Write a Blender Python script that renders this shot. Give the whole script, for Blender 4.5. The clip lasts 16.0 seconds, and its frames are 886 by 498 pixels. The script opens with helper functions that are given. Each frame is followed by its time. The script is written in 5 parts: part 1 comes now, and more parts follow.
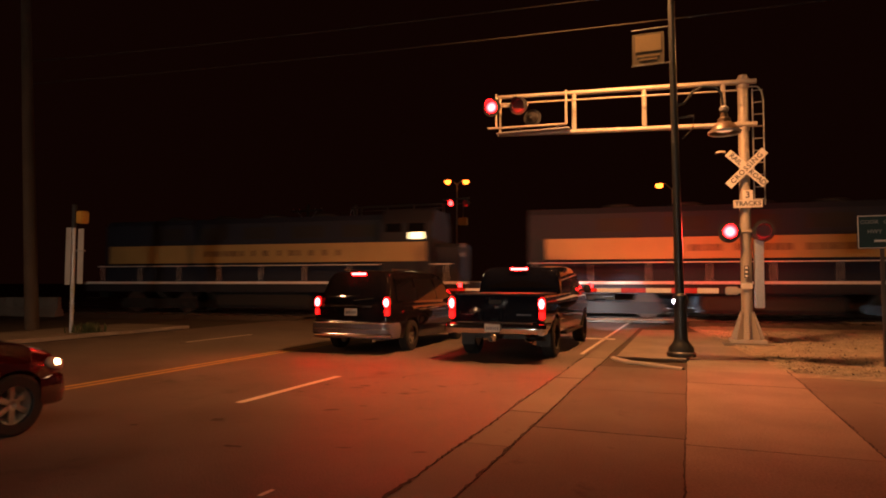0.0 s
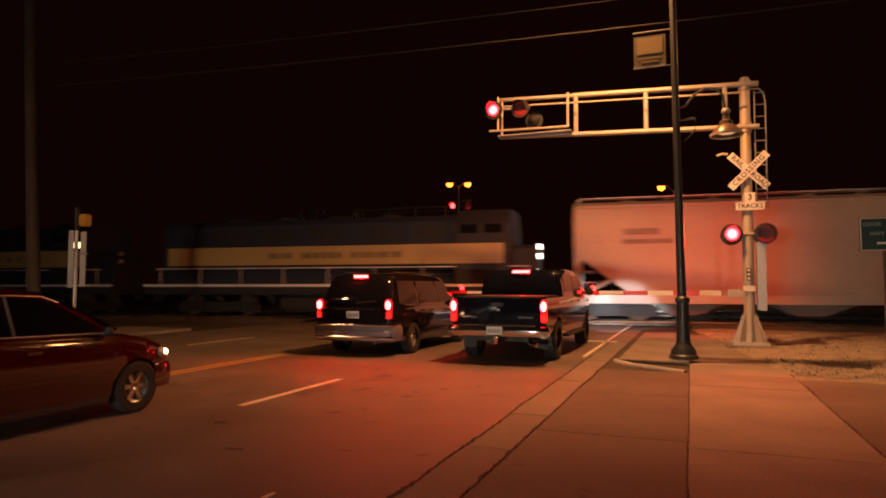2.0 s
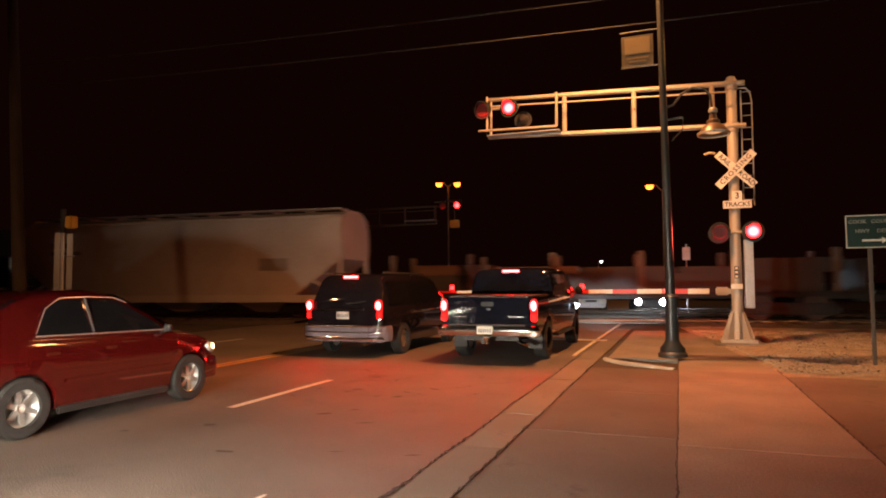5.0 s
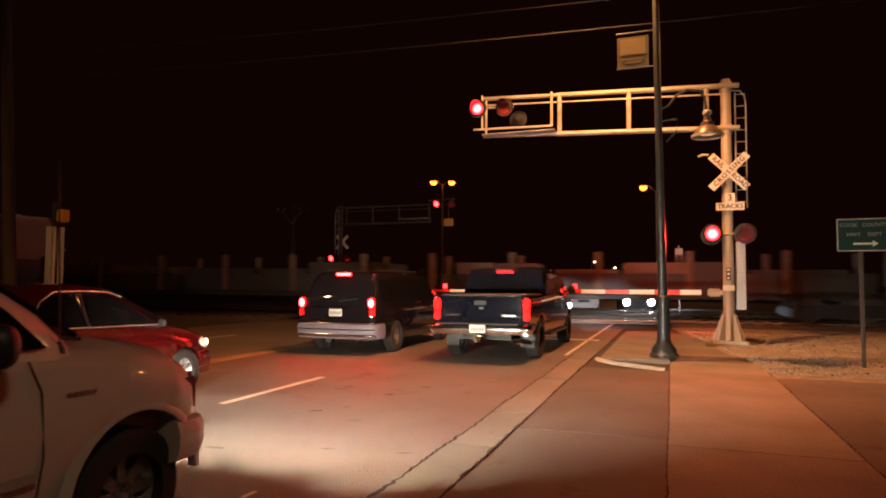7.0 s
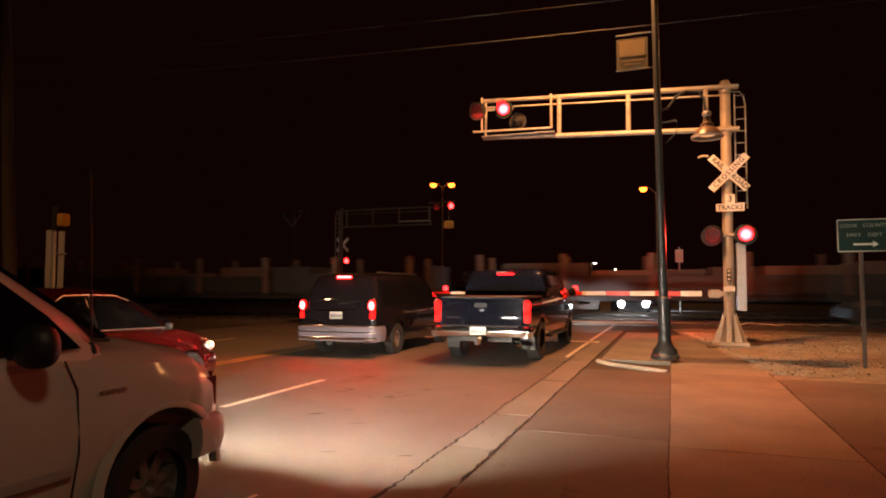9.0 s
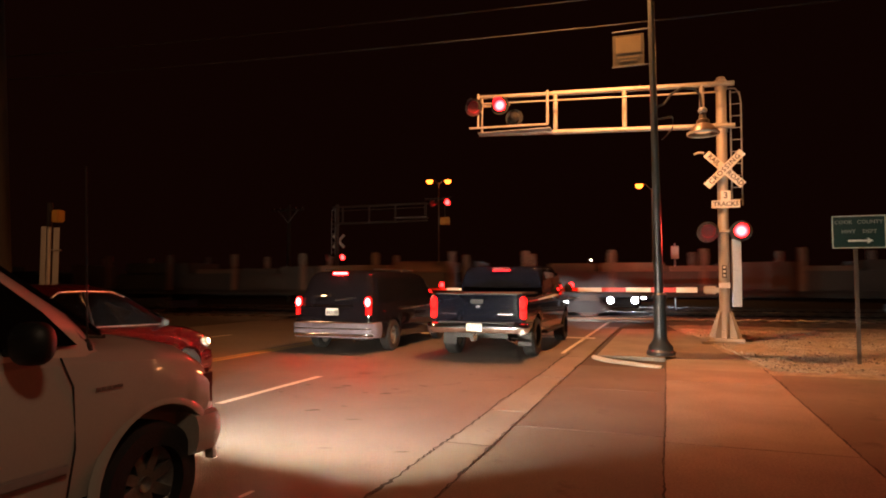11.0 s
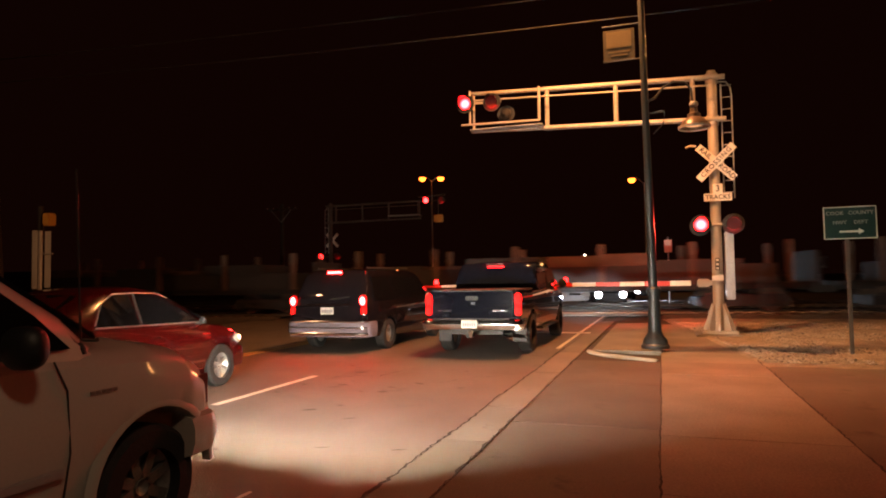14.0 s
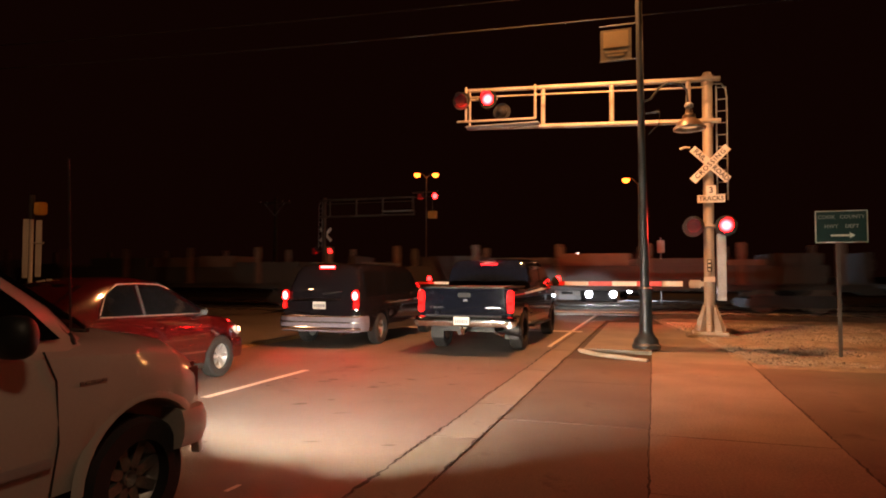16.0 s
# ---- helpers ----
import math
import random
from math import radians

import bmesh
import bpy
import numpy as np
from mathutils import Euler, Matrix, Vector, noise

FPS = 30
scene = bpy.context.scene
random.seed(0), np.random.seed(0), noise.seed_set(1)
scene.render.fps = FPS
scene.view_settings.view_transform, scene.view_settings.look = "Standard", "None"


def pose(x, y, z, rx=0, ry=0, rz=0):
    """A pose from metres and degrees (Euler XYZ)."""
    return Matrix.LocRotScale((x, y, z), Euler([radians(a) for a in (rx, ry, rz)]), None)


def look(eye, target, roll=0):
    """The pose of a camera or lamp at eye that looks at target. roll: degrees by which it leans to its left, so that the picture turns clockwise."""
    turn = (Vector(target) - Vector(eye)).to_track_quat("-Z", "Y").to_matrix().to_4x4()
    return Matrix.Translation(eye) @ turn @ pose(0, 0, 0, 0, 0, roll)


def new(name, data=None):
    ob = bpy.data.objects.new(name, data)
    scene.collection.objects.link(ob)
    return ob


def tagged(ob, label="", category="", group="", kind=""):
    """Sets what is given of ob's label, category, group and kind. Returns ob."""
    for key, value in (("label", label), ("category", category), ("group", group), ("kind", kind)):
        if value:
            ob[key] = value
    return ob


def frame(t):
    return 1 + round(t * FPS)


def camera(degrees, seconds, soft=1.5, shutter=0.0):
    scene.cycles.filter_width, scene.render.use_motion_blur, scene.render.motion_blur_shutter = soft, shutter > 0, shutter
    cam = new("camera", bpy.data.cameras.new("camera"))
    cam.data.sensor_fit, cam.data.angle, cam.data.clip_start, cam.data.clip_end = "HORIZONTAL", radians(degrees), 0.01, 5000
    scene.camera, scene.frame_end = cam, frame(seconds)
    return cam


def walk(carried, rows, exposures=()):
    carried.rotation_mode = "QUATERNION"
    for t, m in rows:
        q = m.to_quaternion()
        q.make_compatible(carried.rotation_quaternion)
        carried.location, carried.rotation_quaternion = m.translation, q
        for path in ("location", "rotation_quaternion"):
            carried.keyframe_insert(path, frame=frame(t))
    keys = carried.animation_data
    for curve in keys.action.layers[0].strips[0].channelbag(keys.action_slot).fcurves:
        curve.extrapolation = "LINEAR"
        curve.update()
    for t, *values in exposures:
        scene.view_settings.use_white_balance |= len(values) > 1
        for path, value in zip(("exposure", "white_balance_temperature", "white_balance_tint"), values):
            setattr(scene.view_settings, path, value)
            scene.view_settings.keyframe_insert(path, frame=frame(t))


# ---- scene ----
EYE = (0.0, 0.0, 1.5)
# seconds, turn to the left of the road's line, tilt up, lean, in degrees
PATH = [
    (0, 21.187, 3.051, 0), (0.5, 21.069, 2.992, -0.053), (1, 21.355, 3.131, -0.072), (1.5, 21.286, 3.248, -0.096),
    (2, 21.356, 3.289, -0.037), (2.5, 21.271, 3.282, -0.175), (3, 20.79, 3.339, -0.562), (3.5, 20.787, 3.469, -0.718),
    (4, 20.605, 3.308, -0.751), (6.5, 20.09, 3.229, 0.153), (7, 19.855, 3.126, 0.209), (7.5, 19.986, 3.191, 0.113),
    (8, 19.952, 3.204, 0.019), (8.5, 19.895, 3.174, -0.153), (9, 19.878, 3.333, -0.029), (11.5, 19.386, 2.978, -0.187),
    (12, 19.23, 3.006, -0.362), (12.5, 19.215, 2.985, -0.39), (13, 19.177, 2.851, -0.635), (13.5, 19.099, 2.884, -0.787),
    (14, 18.993, 2.766, -1.004), (14.5, 18.99, 2.729, -1.043), (15, 18.936, 2.6, -0.811), (15.5, 18.686, 2.463, 0.017),
    (16, 18.404, 2.441, 0.019),
]


def aim(turn, tilt, lean):
    a, b = radians(turn), radians(tilt)
    way = (-math.sin(a) * math.cos(b), math.cos(a) * math.cos(b), math.sin(b))
    return look(EYE, [e + 20 * w for e, w in zip(EYE, way)], lean)


cam = camera(70, 16.0, soft=1.9, shutter=1.0)
walk(cam, [(t, aim(a, b, c)) for t, a, b, c in PATH], exposures=[(0, 0.0), (16, 0.0)])

# ---- night sky and street lighting ----
world = bpy.data.worlds.new("night")
scene.world = world
world.use_nodes = True
world.node_tree.nodes["Background"].inputs["Color"].default_value = (1.0, 0.22, 0.12, 1)
world.node_tree.nodes["Background"].inputs["Strength"].default_value = 0.0042

SODIUM = (1.0, 0.37, 0.115)


def street_light(name, eye, target, watts, size=0.35, spread=150, color=SODIUM):
    lamp = bpy.data.lights.new(name, "SPOT")
    lamp.energy, lamp.color, lamp.spot_size, lamp.spot_blend, lamp.shadow_soft_size = watts, color, radians(spread), 0.6, size
    ob = new(name, lamp)
    ob.matrix_world = look(eye, target)
    return ob


street_light("street_light_corner", (-1.4, 13.0, 9.45), (-3.4, 15.0, 0), 5600, 0.14, 122)
# three unseen lamps added to brighten the near truck, left roadside and gravel
street_light("added_light_near", (5.2, -2.0, 9.35), (-4.2, 0.0, 0), 800, 0.6, 52, (1.0, 0.66, 0.40))
street_light("added_light_opposite", (-17.5, -2.0, 9.4), (-11.0, 8.0, 0), 1500, 0.35, 112, (1.0, 0.46, 0.20))
street_light("added_light_yard", (6.8, 17.0, 9.0), (1.5, 19.0, 0), 1300)
street_light("street_light_twin", (-21.7, 59.4, 11.4), (-17.0, 42.0, 0), 250)
street_light("street_light_single", (-2.3, 59.4, 10.0), (-3.0, 44.0, 0), 1200)
# the flashers' steady share of light: one of each pair always burns
RED = (1.0, 0.05, 0.03)
street_light("flasher_light_mast", (1.36, 16.35, 2.74), (0.4, 2.0, 1.0), 850, 0.0, 62, RED)
street_light("flasher_light_arm", (-4.6, 16.2, 6.25), (-4.0, 7.0, 0.5), 1000, 0.0, 80, RED)
street_light("flasher_light_back", (1.36, 17.5, 2.74), (-6.0, 28.0, 3.0), 1200, 0.0, 130, RED)

# dipped headlights of the pickup that waits at the gate
for side in (-2.74, -4.22):
    street_light("headlight_beam", (side, 17.66, 0.92), (side + 0.8, 26.5, 0.2), 1900, 0.06, 27, (0.95, 0.97, 1.0))

# ---- materials ----


def mat(name, base, rough=0.6, metal=0.0, vary=0.25, scale=8.0, fine=60.0, bump=0.15, coat=0.0, spots=None, piece=0.0):
    """Base colour with stains at two scales, grain relief, and an optional difference from piece to piece."""
    m = bpy.data.materials.new(name)
    m.use_nodes = True
    n, l = m.node_tree.nodes, m.node_tree.links
    b = n["Principled BSDF"]
    b.inputs["Roughness"].default_value, b.inputs["Metallic"].default_value = rough, metal
    b.inputs["Coat Weight"].default_value, b.inputs["Coat Roughness"].default_value = coat, 0.03
    tex = n.new("ShaderNodeTexCoord")
    big, small = n.new("ShaderNodeTexNoise"), n.new("ShaderNodeTexNoise")
    big.inputs["Scale"].default_value, big.inputs["Detail"].default_value = scale * 0.12, 5
    small.inputs["Scale"].default_value, small.inputs["Detail"].default_value = fine, 6
    for t in (big, small):
        l.new(tex.outputs["Object"], t.inputs["Vector"])
    add = n.new("ShaderNodeMath")
    add.operation = "ADD"
    l.new(big.outputs["Fac"], add.inputs[0])
    l.new(small.outputs["Fac"], add.inputs[1])
    last = add.outputs[0]
    if piece:
        info, mul, more = n.new("ShaderNodeObjectInfo"), n.new("ShaderNodeMath"), n.new("ShaderNodeMath")
        mul.operation, more.operation = "MULTIPLY_ADD", "ADD"
        l.new(info.outputs["Random"], mul.inputs[0])
        mul.inputs[1].default_value, mul.inputs[2].default_value = piece, -piece / 2
        l.new(last, more.inputs[0])
        l.new(mul.outputs[0], more.inputs[1])
        last = more.outputs[0]
    ramp = n.new("ShaderNodeMapRange")
    ramp.inputs["From Min"].default_value, ramp.inputs["From Max"].default_value = 0.65, 1.35
    l.new(last, ramp.inputs["Value"])
    mix = n.new("ShaderNodeMix")
    mix.data_type = "RGBA"
    mix.inputs["A"].default_value = (*[c * (1 - vary) for c in base], 1)
    mix.inputs["B"].default_value = (*[min(1, c * (1 + vary)) for c in base], 1)
    l.new(ramp.outputs[0], mix.inputs["Factor"])
    out = mix.outputs["Result"]
    if spots:
        colour, size, amount = spots
        sp, sr, sm = n.new("ShaderNodeTexNoise"), n.new("ShaderNodeMapRange"), n.new("ShaderNodeMix")
        sp.inputs["Scale"].default_value, sp.inputs["Detail"].default_value, sp.inputs["Roughness"].default_value = size, 8, 0.65
        sr.inputs["From Min"].default_value, sr.inputs["From Max"].default_value = 1 - amount, 1 - amount + 0.12
        sm.data_type = "RGBA"
        l.new(tex.outputs["Object"], sp.inputs["Vector"])
        l.new(sp.outputs["Fac"], sr.inputs["Value"])
        l.new(sr.outputs[0], sm.inputs["Factor"])
        l.new(out, sm.inputs["A"])
        sm.inputs["B"].default_value = (*colour, 1)
        out = sm.outputs["Result"]
    l.new(out, b.inputs["Base Color"])
    rr = n.new("ShaderNodeMapRange")
    rr.inputs["From Min"].default_value, rr.inputs["From Max"].default_value = 0.6, 1.4
    rr.inputs["To Min"].default_value, rr.inputs["To Max"].default_value = max(0.02, rough - min(0.1, rough * 0.3)), min(1, rough + min(0.1, rough * 0.3))
    l.new(last, rr.inputs["Value"])
    l.new(rr.outputs[0], b.inputs["Roughness"])
    if bump:
        bp = n.new("ShaderNodeBump")
        bp.inputs["Strength"].default_value, bp.inputs["Distance"].default_value = bump, 0.01
        l.new(small.outputs["Fac"], bp.inputs["Height"])
        l.new(bp.outputs[0], b.inputs["Normal"])
    return m


def glow(name, color, strength):
    m = bpy.data.materials.new(name)
    m.use_nodes = True
    b = m.node_tree.nodes["Principled BSDF"]
    b.inputs["Base Color"].default_value = (*[0.3 * c for c in color], 1)
    b.inputs["Roughness"].default_value = 0.6
    b.inputs["Specular IOR Level"].default_value = 0.1
    b.inputs["Emission Color"].default_value = (*color, 1)
    b.inputs["Emission Strength"].default_value = strength
    return m


def lens_glow(name, color, radius, core, rim):
    """A round lamp lens whose bulb burns brightest behind its middle."""
    m = glow(name, color, core)
    nodes, links = m.node_tree.nodes, m.node_tree.links
    place = nodes.new("ShaderNodeTexCoord")
    length = nodes.new("ShaderNodeVectorMath")
    length.operation = "LENGTH"
    fall = nodes.new("ShaderNodeMapRange")
    fall.interpolation_type = "SMOOTHSTEP"
    fall.inputs["From Max"].default_value = radius
    fall.inputs["To Min"].default_value = core
    fall.inputs["To Max"].default_value = rim
    links.new(place.outputs["Object"], length.inputs[0])
    links.new(length.outputs["Value"], fall.inputs["Value"])
    links.new(fall.outputs["Result"], nodes["Principled BSDF"].inputs["Emission Strength"])
    return m


ASPHALT = mat("asphalt", (0.125, 0.104, 0.09), 0.62, vary=0.5, scale=6, fine=55, bump=0.9, spots=((0.070, 0.060, 0.052), 0.9, 0.42))
DIRT = mat("packed_dirt", (0.060, 0.050, 0.040), 0.95, vary=0.4, scale=6, fine=30, bump=0.8)
CONCRETE = mat("concrete", (0.20, 0.175, 0.145), 0.85, vary=0.4, scale=8, fine=45, bump=0.6, piece=0.25, spots=((0.10, 0.085, 0.07), 1.1, 0.36))
APRON = mat("dark_apron_concrete", (0.115, 0.10, 0.083), 0.88, vary=0.45, scale=6, fine=60, bump=0.5, piece=0.2, spots=((0.06, 0.052, 0.045), 1.4, 0.42))
GUTTER = mat("gutter_concrete", (0.17, 0.15, 0.125), 0.85, vary=0.3, scale=6, fine=70, bump=0.4, piece=0.25, spots=((0.08, 0.07, 0.06), 2.0, 0.4))
PIT = mat("bared_asphalt", (0.068, 0.058, 0.050), 0.9, vary=0.4, fine=80, bump=0.8)
JOINT = mat("joint_dirt", (0.022, 0.018, 0.015), 0.95, bump=0.4)
KERB = mat("worn_white_kerb", (0.38, 0.355, 0.30), 0.8, vary=0.3, spots=((0.2, 0.18, 0.15), 5.0, 0.42))
GRAVEL = mat("gravel", (0.26, 0.225, 0.18), 0.95, vary=0.6, scale=30, fine=40, bump=1.0)
STONE = mat("pale_stone", (0.30, 0.265, 0.215), 0.9, vary=0.5, scale=20, fine=30, bump=0.4)
BALLAST = mat("ballast", (0.085, 0.075, 0.065), 0.95, vary=0.6, scale=30, fine=25, bump=1.0)
LINE_WHITE = mat("worn_white_line", (0.62, 0.58, 0.50), 0.7, vary=0.25, spots=((0.16, 0.14, 0.12), 7.0, 0.42))
LINE_YELLOW = mat("worn_yellow_line", (0.50, 0.35, 0.11), 0.7, vary=0.25, spots=((0.12, 0.09, 0.05), 6.0, 0.42))
ALUMINIUM = mat("brushed_aluminium", (0.46, 0.41, 0.34), 0.55, 0.35, vary=0.15, scale=5, fine=40, bump=0.05, spots=((0.34, 0.29, 0.22), 1.5, 0.36))
GALVANISED = mat("galvanised_steel", (0.42, 0.42, 0.42), 0.5, 0.6, vary=0.25, scale=12, fine=30, bump=0.08)
POLE_PAINT = mat("dark_green_paint", (0.020, 0.026, 0.028), 0.42, 0.0, vary=0.3, scale=6, fine=40, bump=0.06, coat=0.3)
BLACK = mat("black_paint", (0.014, 0.013, 0.013), 0.55, vary=0.3, bump=0.05)
SIGN_WHITE = mat("sign_white", (0.72, 0.68, 0.60), 0.45, vary=0.12, bump=0.02)
SIGN_BLACK = mat("sign_black", (0.02, 0.018, 0.018), 0.5, bump=0.0)
SIGN_GREEN = mat("sign_green", (0.005, 0.030, 0.023), 0.5, vary=0.15, bump=0.02)
SIGN_GREY = mat("sign_back", (0.62, 0.60, 0.56), 0.5, 0.25, vary=0.15, bump=0.03)
YELLOW_BOX = mat("yellow_box_paint", (0.62, 0.34, 0.06), 0.5, vary=0.15, bump=0.03)
BANNER = mat("banner_cloth", (0.075, 0.064, 0.038), 0.85, vary=0.2, bump=0.1)
BANNER_PRINT = mat("banner_print", (0.15, 0.115, 0.05), 0.8, vary=0.2, bump=0.05)
GATE_RED = mat("gate_red", (0.52, 0.03, 0.02), 0.4, vary=0.15, bump=0.02)
WOOD = mat("weathered_pole_wood", (0.070, 0.052, 0.038), 0.9, vary=0.4, scale=10, fine=50, bump=0.6)
RUST_PALE = mat("pale_rusty_steel", (0.075, 0.06, 0.05), 0.8, vary=0.5, scale=10, fine=25, bump=0.3)
RUST = mat("rusty_steel", (0.085, 0.055, 0.040), 0.75, 0.3, vary=0.4, scale=10, fine=25, bump=0.3)
RAIL = mat("polished_rail", (0.32, 0.29, 0.26), 0.35, 0.9, vary=0.2, bump=0.05)
DARK_STEEL = mat("grimy_black_steel", (0.020, 0.019, 0.018), 0.7, 0.2, vary=0.4, scale=8, fine=20, bump=0.2)
LOCO_LETTER = mat("faded_brown_lettering", (0.16, 0.10, 0.045), 0.6, vary=0.3, bump=0.03)
SIGN_LETTER = mat("dull_sign_lettering", (0.26, 0.25, 0.22), 0.6, vary=0.15, bump=0.0)
POST_STEEL = mat("dark_post_steel", (0.10, 0.085, 0.07), 0.7, 0.3, vary=0.3, bump=0.1)
WIRE = mat("dark_wire_sheath", (0.035, 0.03, 0.027), 0.4, vary=0.2, bump=0.0)
WEED = mat("dull_weed", (0.05, 0.07, 0.025), 0.8, vary=0.4, bump=0.0)
LOCO_DARK = mat("dark_locomotive_paint", (0.014, 0.015, 0.022), 0.75, vary=0.3, scale=4, bump=0.05)
LOCO_BLUE = mat("blue_locomotive_paint", (0.012, 0.017, 0.034), 0.75, vary=0.3, scale=4, bump=0.05)
LOCO_YELLOW = mat("yellow_locomotive_band", (0.40, 0.28, 0.10), 0.5, vary=0.2, scale=4, bump=0.05, spots=((0.22, 0.15, 0.06), 0.9, 0.36))
LOCO_WHITE = mat("white_sill_stripe", (0.72, 0.70, 0.66), 0.4, vary=0.1, bump=0.02)
HOPPER = mat("pale_hopper_paint", (0.37, 0.34, 0.30), 0.65, vary=0.2, scale=4, fine=20, bump=0.1, spots=((0.34, 0.28, 0.23), 1.3, 0.34))
HOPPER_MARK = mat("faded_wagon_stencil", (0.20, 0.175, 0.15), 0.7, vary=0.4, scale=10, bump=0.05)
RED_PAINT = mat("red_car_paint", (0.050, 0.0030, 0.0028), 0.10, vary=0.08, bump=0.0, coat=1.0)
VAN_BUMPER = mat("pale_plum_bumper", (0.16, 0.14, 0.17), 0.22, vary=0.25, bump=0.02, coat=0.6)
VAN_PAINT = mat("dark_plum_car_paint", (0.010, 0.008, 0.010), 0.05, vary=0.08, bump=0.0, coat=1.0)
BLUE_PAINT = mat("dark_blue_car_paint", (0.007, 0.008, 0.014), 0.05, vary=0.08, bump=0.0, coat=1.0)
WHITE_PAINT = mat("white_car_paint", (0.50, 0.47, 0.42), 0.38, vary=0.05, bump=0.0, coat=1.0)
SILVER_PAINT = mat("silver_car_paint", (0.42, 0.42, 0.42), 0.3, 0.4, vary=0.05, bump=0.0, coat=1.0)
TRIM = mat("black_plastic_trim", (0.016, 0.016, 0.016), 0.6, bump=0.1)
CHROME = mat("chrome", (0.75, 0.75, 0.76), 0.12, 1.0, vary=0.08, bump=0.02)
STEEL_RIM = mat("dull_steel_wheel", (0.26, 0.25, 0.24), 0.4, 0.7, vary=0.3, bump=0.05)
SHADE_METAL = mat("brown_enamel_shade", (0.11, 0.075, 0.05), 0.4, 0.2, vary=0.2, bump=0.03)
ALLOY = mat("alloy_wheel", (0.50, 0.49, 0.48), 0.35, 0.7, vary=0.1, bump=0.02)
RUBBER = mat("tyre_rubber", (0.014, 0.013, 0.013), 0.85, vary=0.2, bump=0.3)
GLASS = mat("tinted_glass", (0.006, 0.006, 0.007), 0.05, vary=0.0, bump=0.0)
PLATE = mat("plate", (0.62, 0.60, 0.52), 0.4, vary=0.1, bump=0.02)
PLATE_PRINT = mat("plate_print", (0.10, 0.09, 0.12), 0.5, bump=0.0)
LENS_OFF = mat("unlit_red_lens", (0.12, 0.008, 0.007), 0.45, vary=0.1, bump=0.0)
LENS_CLEAR = mat("clear_lens", (0.55, 0.53, 0.50), 0.12, vary=0.1, bump=0.0, coat=1.0)
RED_FLASH = lens_glow("red_flasher_glow", (1.0, 0.0045, 0.0055), 0.165, 420, 26)
RED_FAR = glow("red_far_flasher_glow", (1.0, 0.005, 0.005), 75)
RED_TAIL = glow("red_tail_glow", (1.0, 0.0045, 0.0045), 320)
RED_LENS = glow("red_lit_lens_glow", (1.0, 0.012, 0.010), 0.9)
RED_DIM = glow("red_running_glow", (1.0, 0.010, 0.008), 3.5)
RED_GATE = glow("red_gate_lamp_glow", (1.0, 0.005, 0.005), 40)
SODIUM_GLOW = glow("sodium_lamp_glow", (1.0, 0.17, 0.016), 9)
SODIUM_SOFT = glow("sodium_lens_glow", (1.0, 0.50, 0.22), 0.8)
WHITE_FAR = glow("white_far_lamp_glow", (1.0, 0.82, 0.62), 14)
HEAD_GLOW = glow("headlamp_glow", (1.0, 0.86, 0.68), 13500)
HEAD_FAR = glow("oncoming_headlamp_glow", (0.80, 0.88, 1.0), 260)
HEAD_DIP = glow("dipped_headlamp_glow", (0.92, 0.95, 1.0), 30)
HEAD_SOFT = glow("parking_lamp_glow", (1.0, 0.55, 0.28), 14)
BOARD_GLOW = glow("number_board_glow", (1.0, 0.72, 0.36), 3.0)

# ---- mesh helpers ----


def part(name, bm, material, parent=None, label="", smooth=False, at=None):
    """One mesh object, under a thing or a part when a parent is given; its points are in the parent's space."""
    me = bpy.data.meshes.new(name)
    bmesh.ops.recalc_face_normals(bm, faces=bm.faces[:])
    bm.to_mesh(me)
    bm.free()
    for m in material if isinstance(material, (list, tuple)) else [material]:
        me.materials.append(m)
    if smooth:
        me.polygons.foreach_set("use_smooth", [True] * len(me.polygons))
        me.set_sharp_from_angle(angle=radians(35))
    ob = new(name, me)
    if parent is not None:
        ob.parent = parent
    if at is not None:
        ob.matrix_basis = at
    if label:
        ob["label"] = label
    return ob


def share(name, data, parent, at):
    ob = new(name, data)
    ob.parent = parent
    ob.matrix_basis = at
    return ob


def thing(name, m, label, category, group="", kind=""):
    ob = new(name)
    ob.empty_display_size = 0.2
    ob.matrix_basis = m
    return tagged(ob, label, category, group, kind)


def box(bm, x, y, z, sx, sy, sz, m=None, index=0):
    """A box by its middle and size."""
    vs = [bm.verts.new((x + a * sx / 2, y + b * sy / 2, z + c * sz / 2)) for a in (-1, 1) for b in (-1, 1) for c in (-1, 1)]
    if m is not None:
        for v in vs:
            v.co = m @ v.co
    for q in ((0, 1, 3, 2), (4, 6, 7, 5), (0, 4, 5, 1), (2, 3, 7, 6), (0, 2, 6, 4), (1, 5, 7, 3)):
        bm.faces.new([vs[i] for i in q]).material_index = index
    return vs


def bevelled(bm, width=0.01, segments=2):
    bmesh.ops.bevel(bm, geom=bm.edges[:], offset=width, segments=segments, affect="EDGES", clamp_overlap=True)
    return bm


def slab(x, y, z, sx, sy, sz, width=0.01, m=None):
    bm = bmesh.new()
    box(bm, x, y, z, sx, sy, sz, m)
    return bevelled(bm, width)


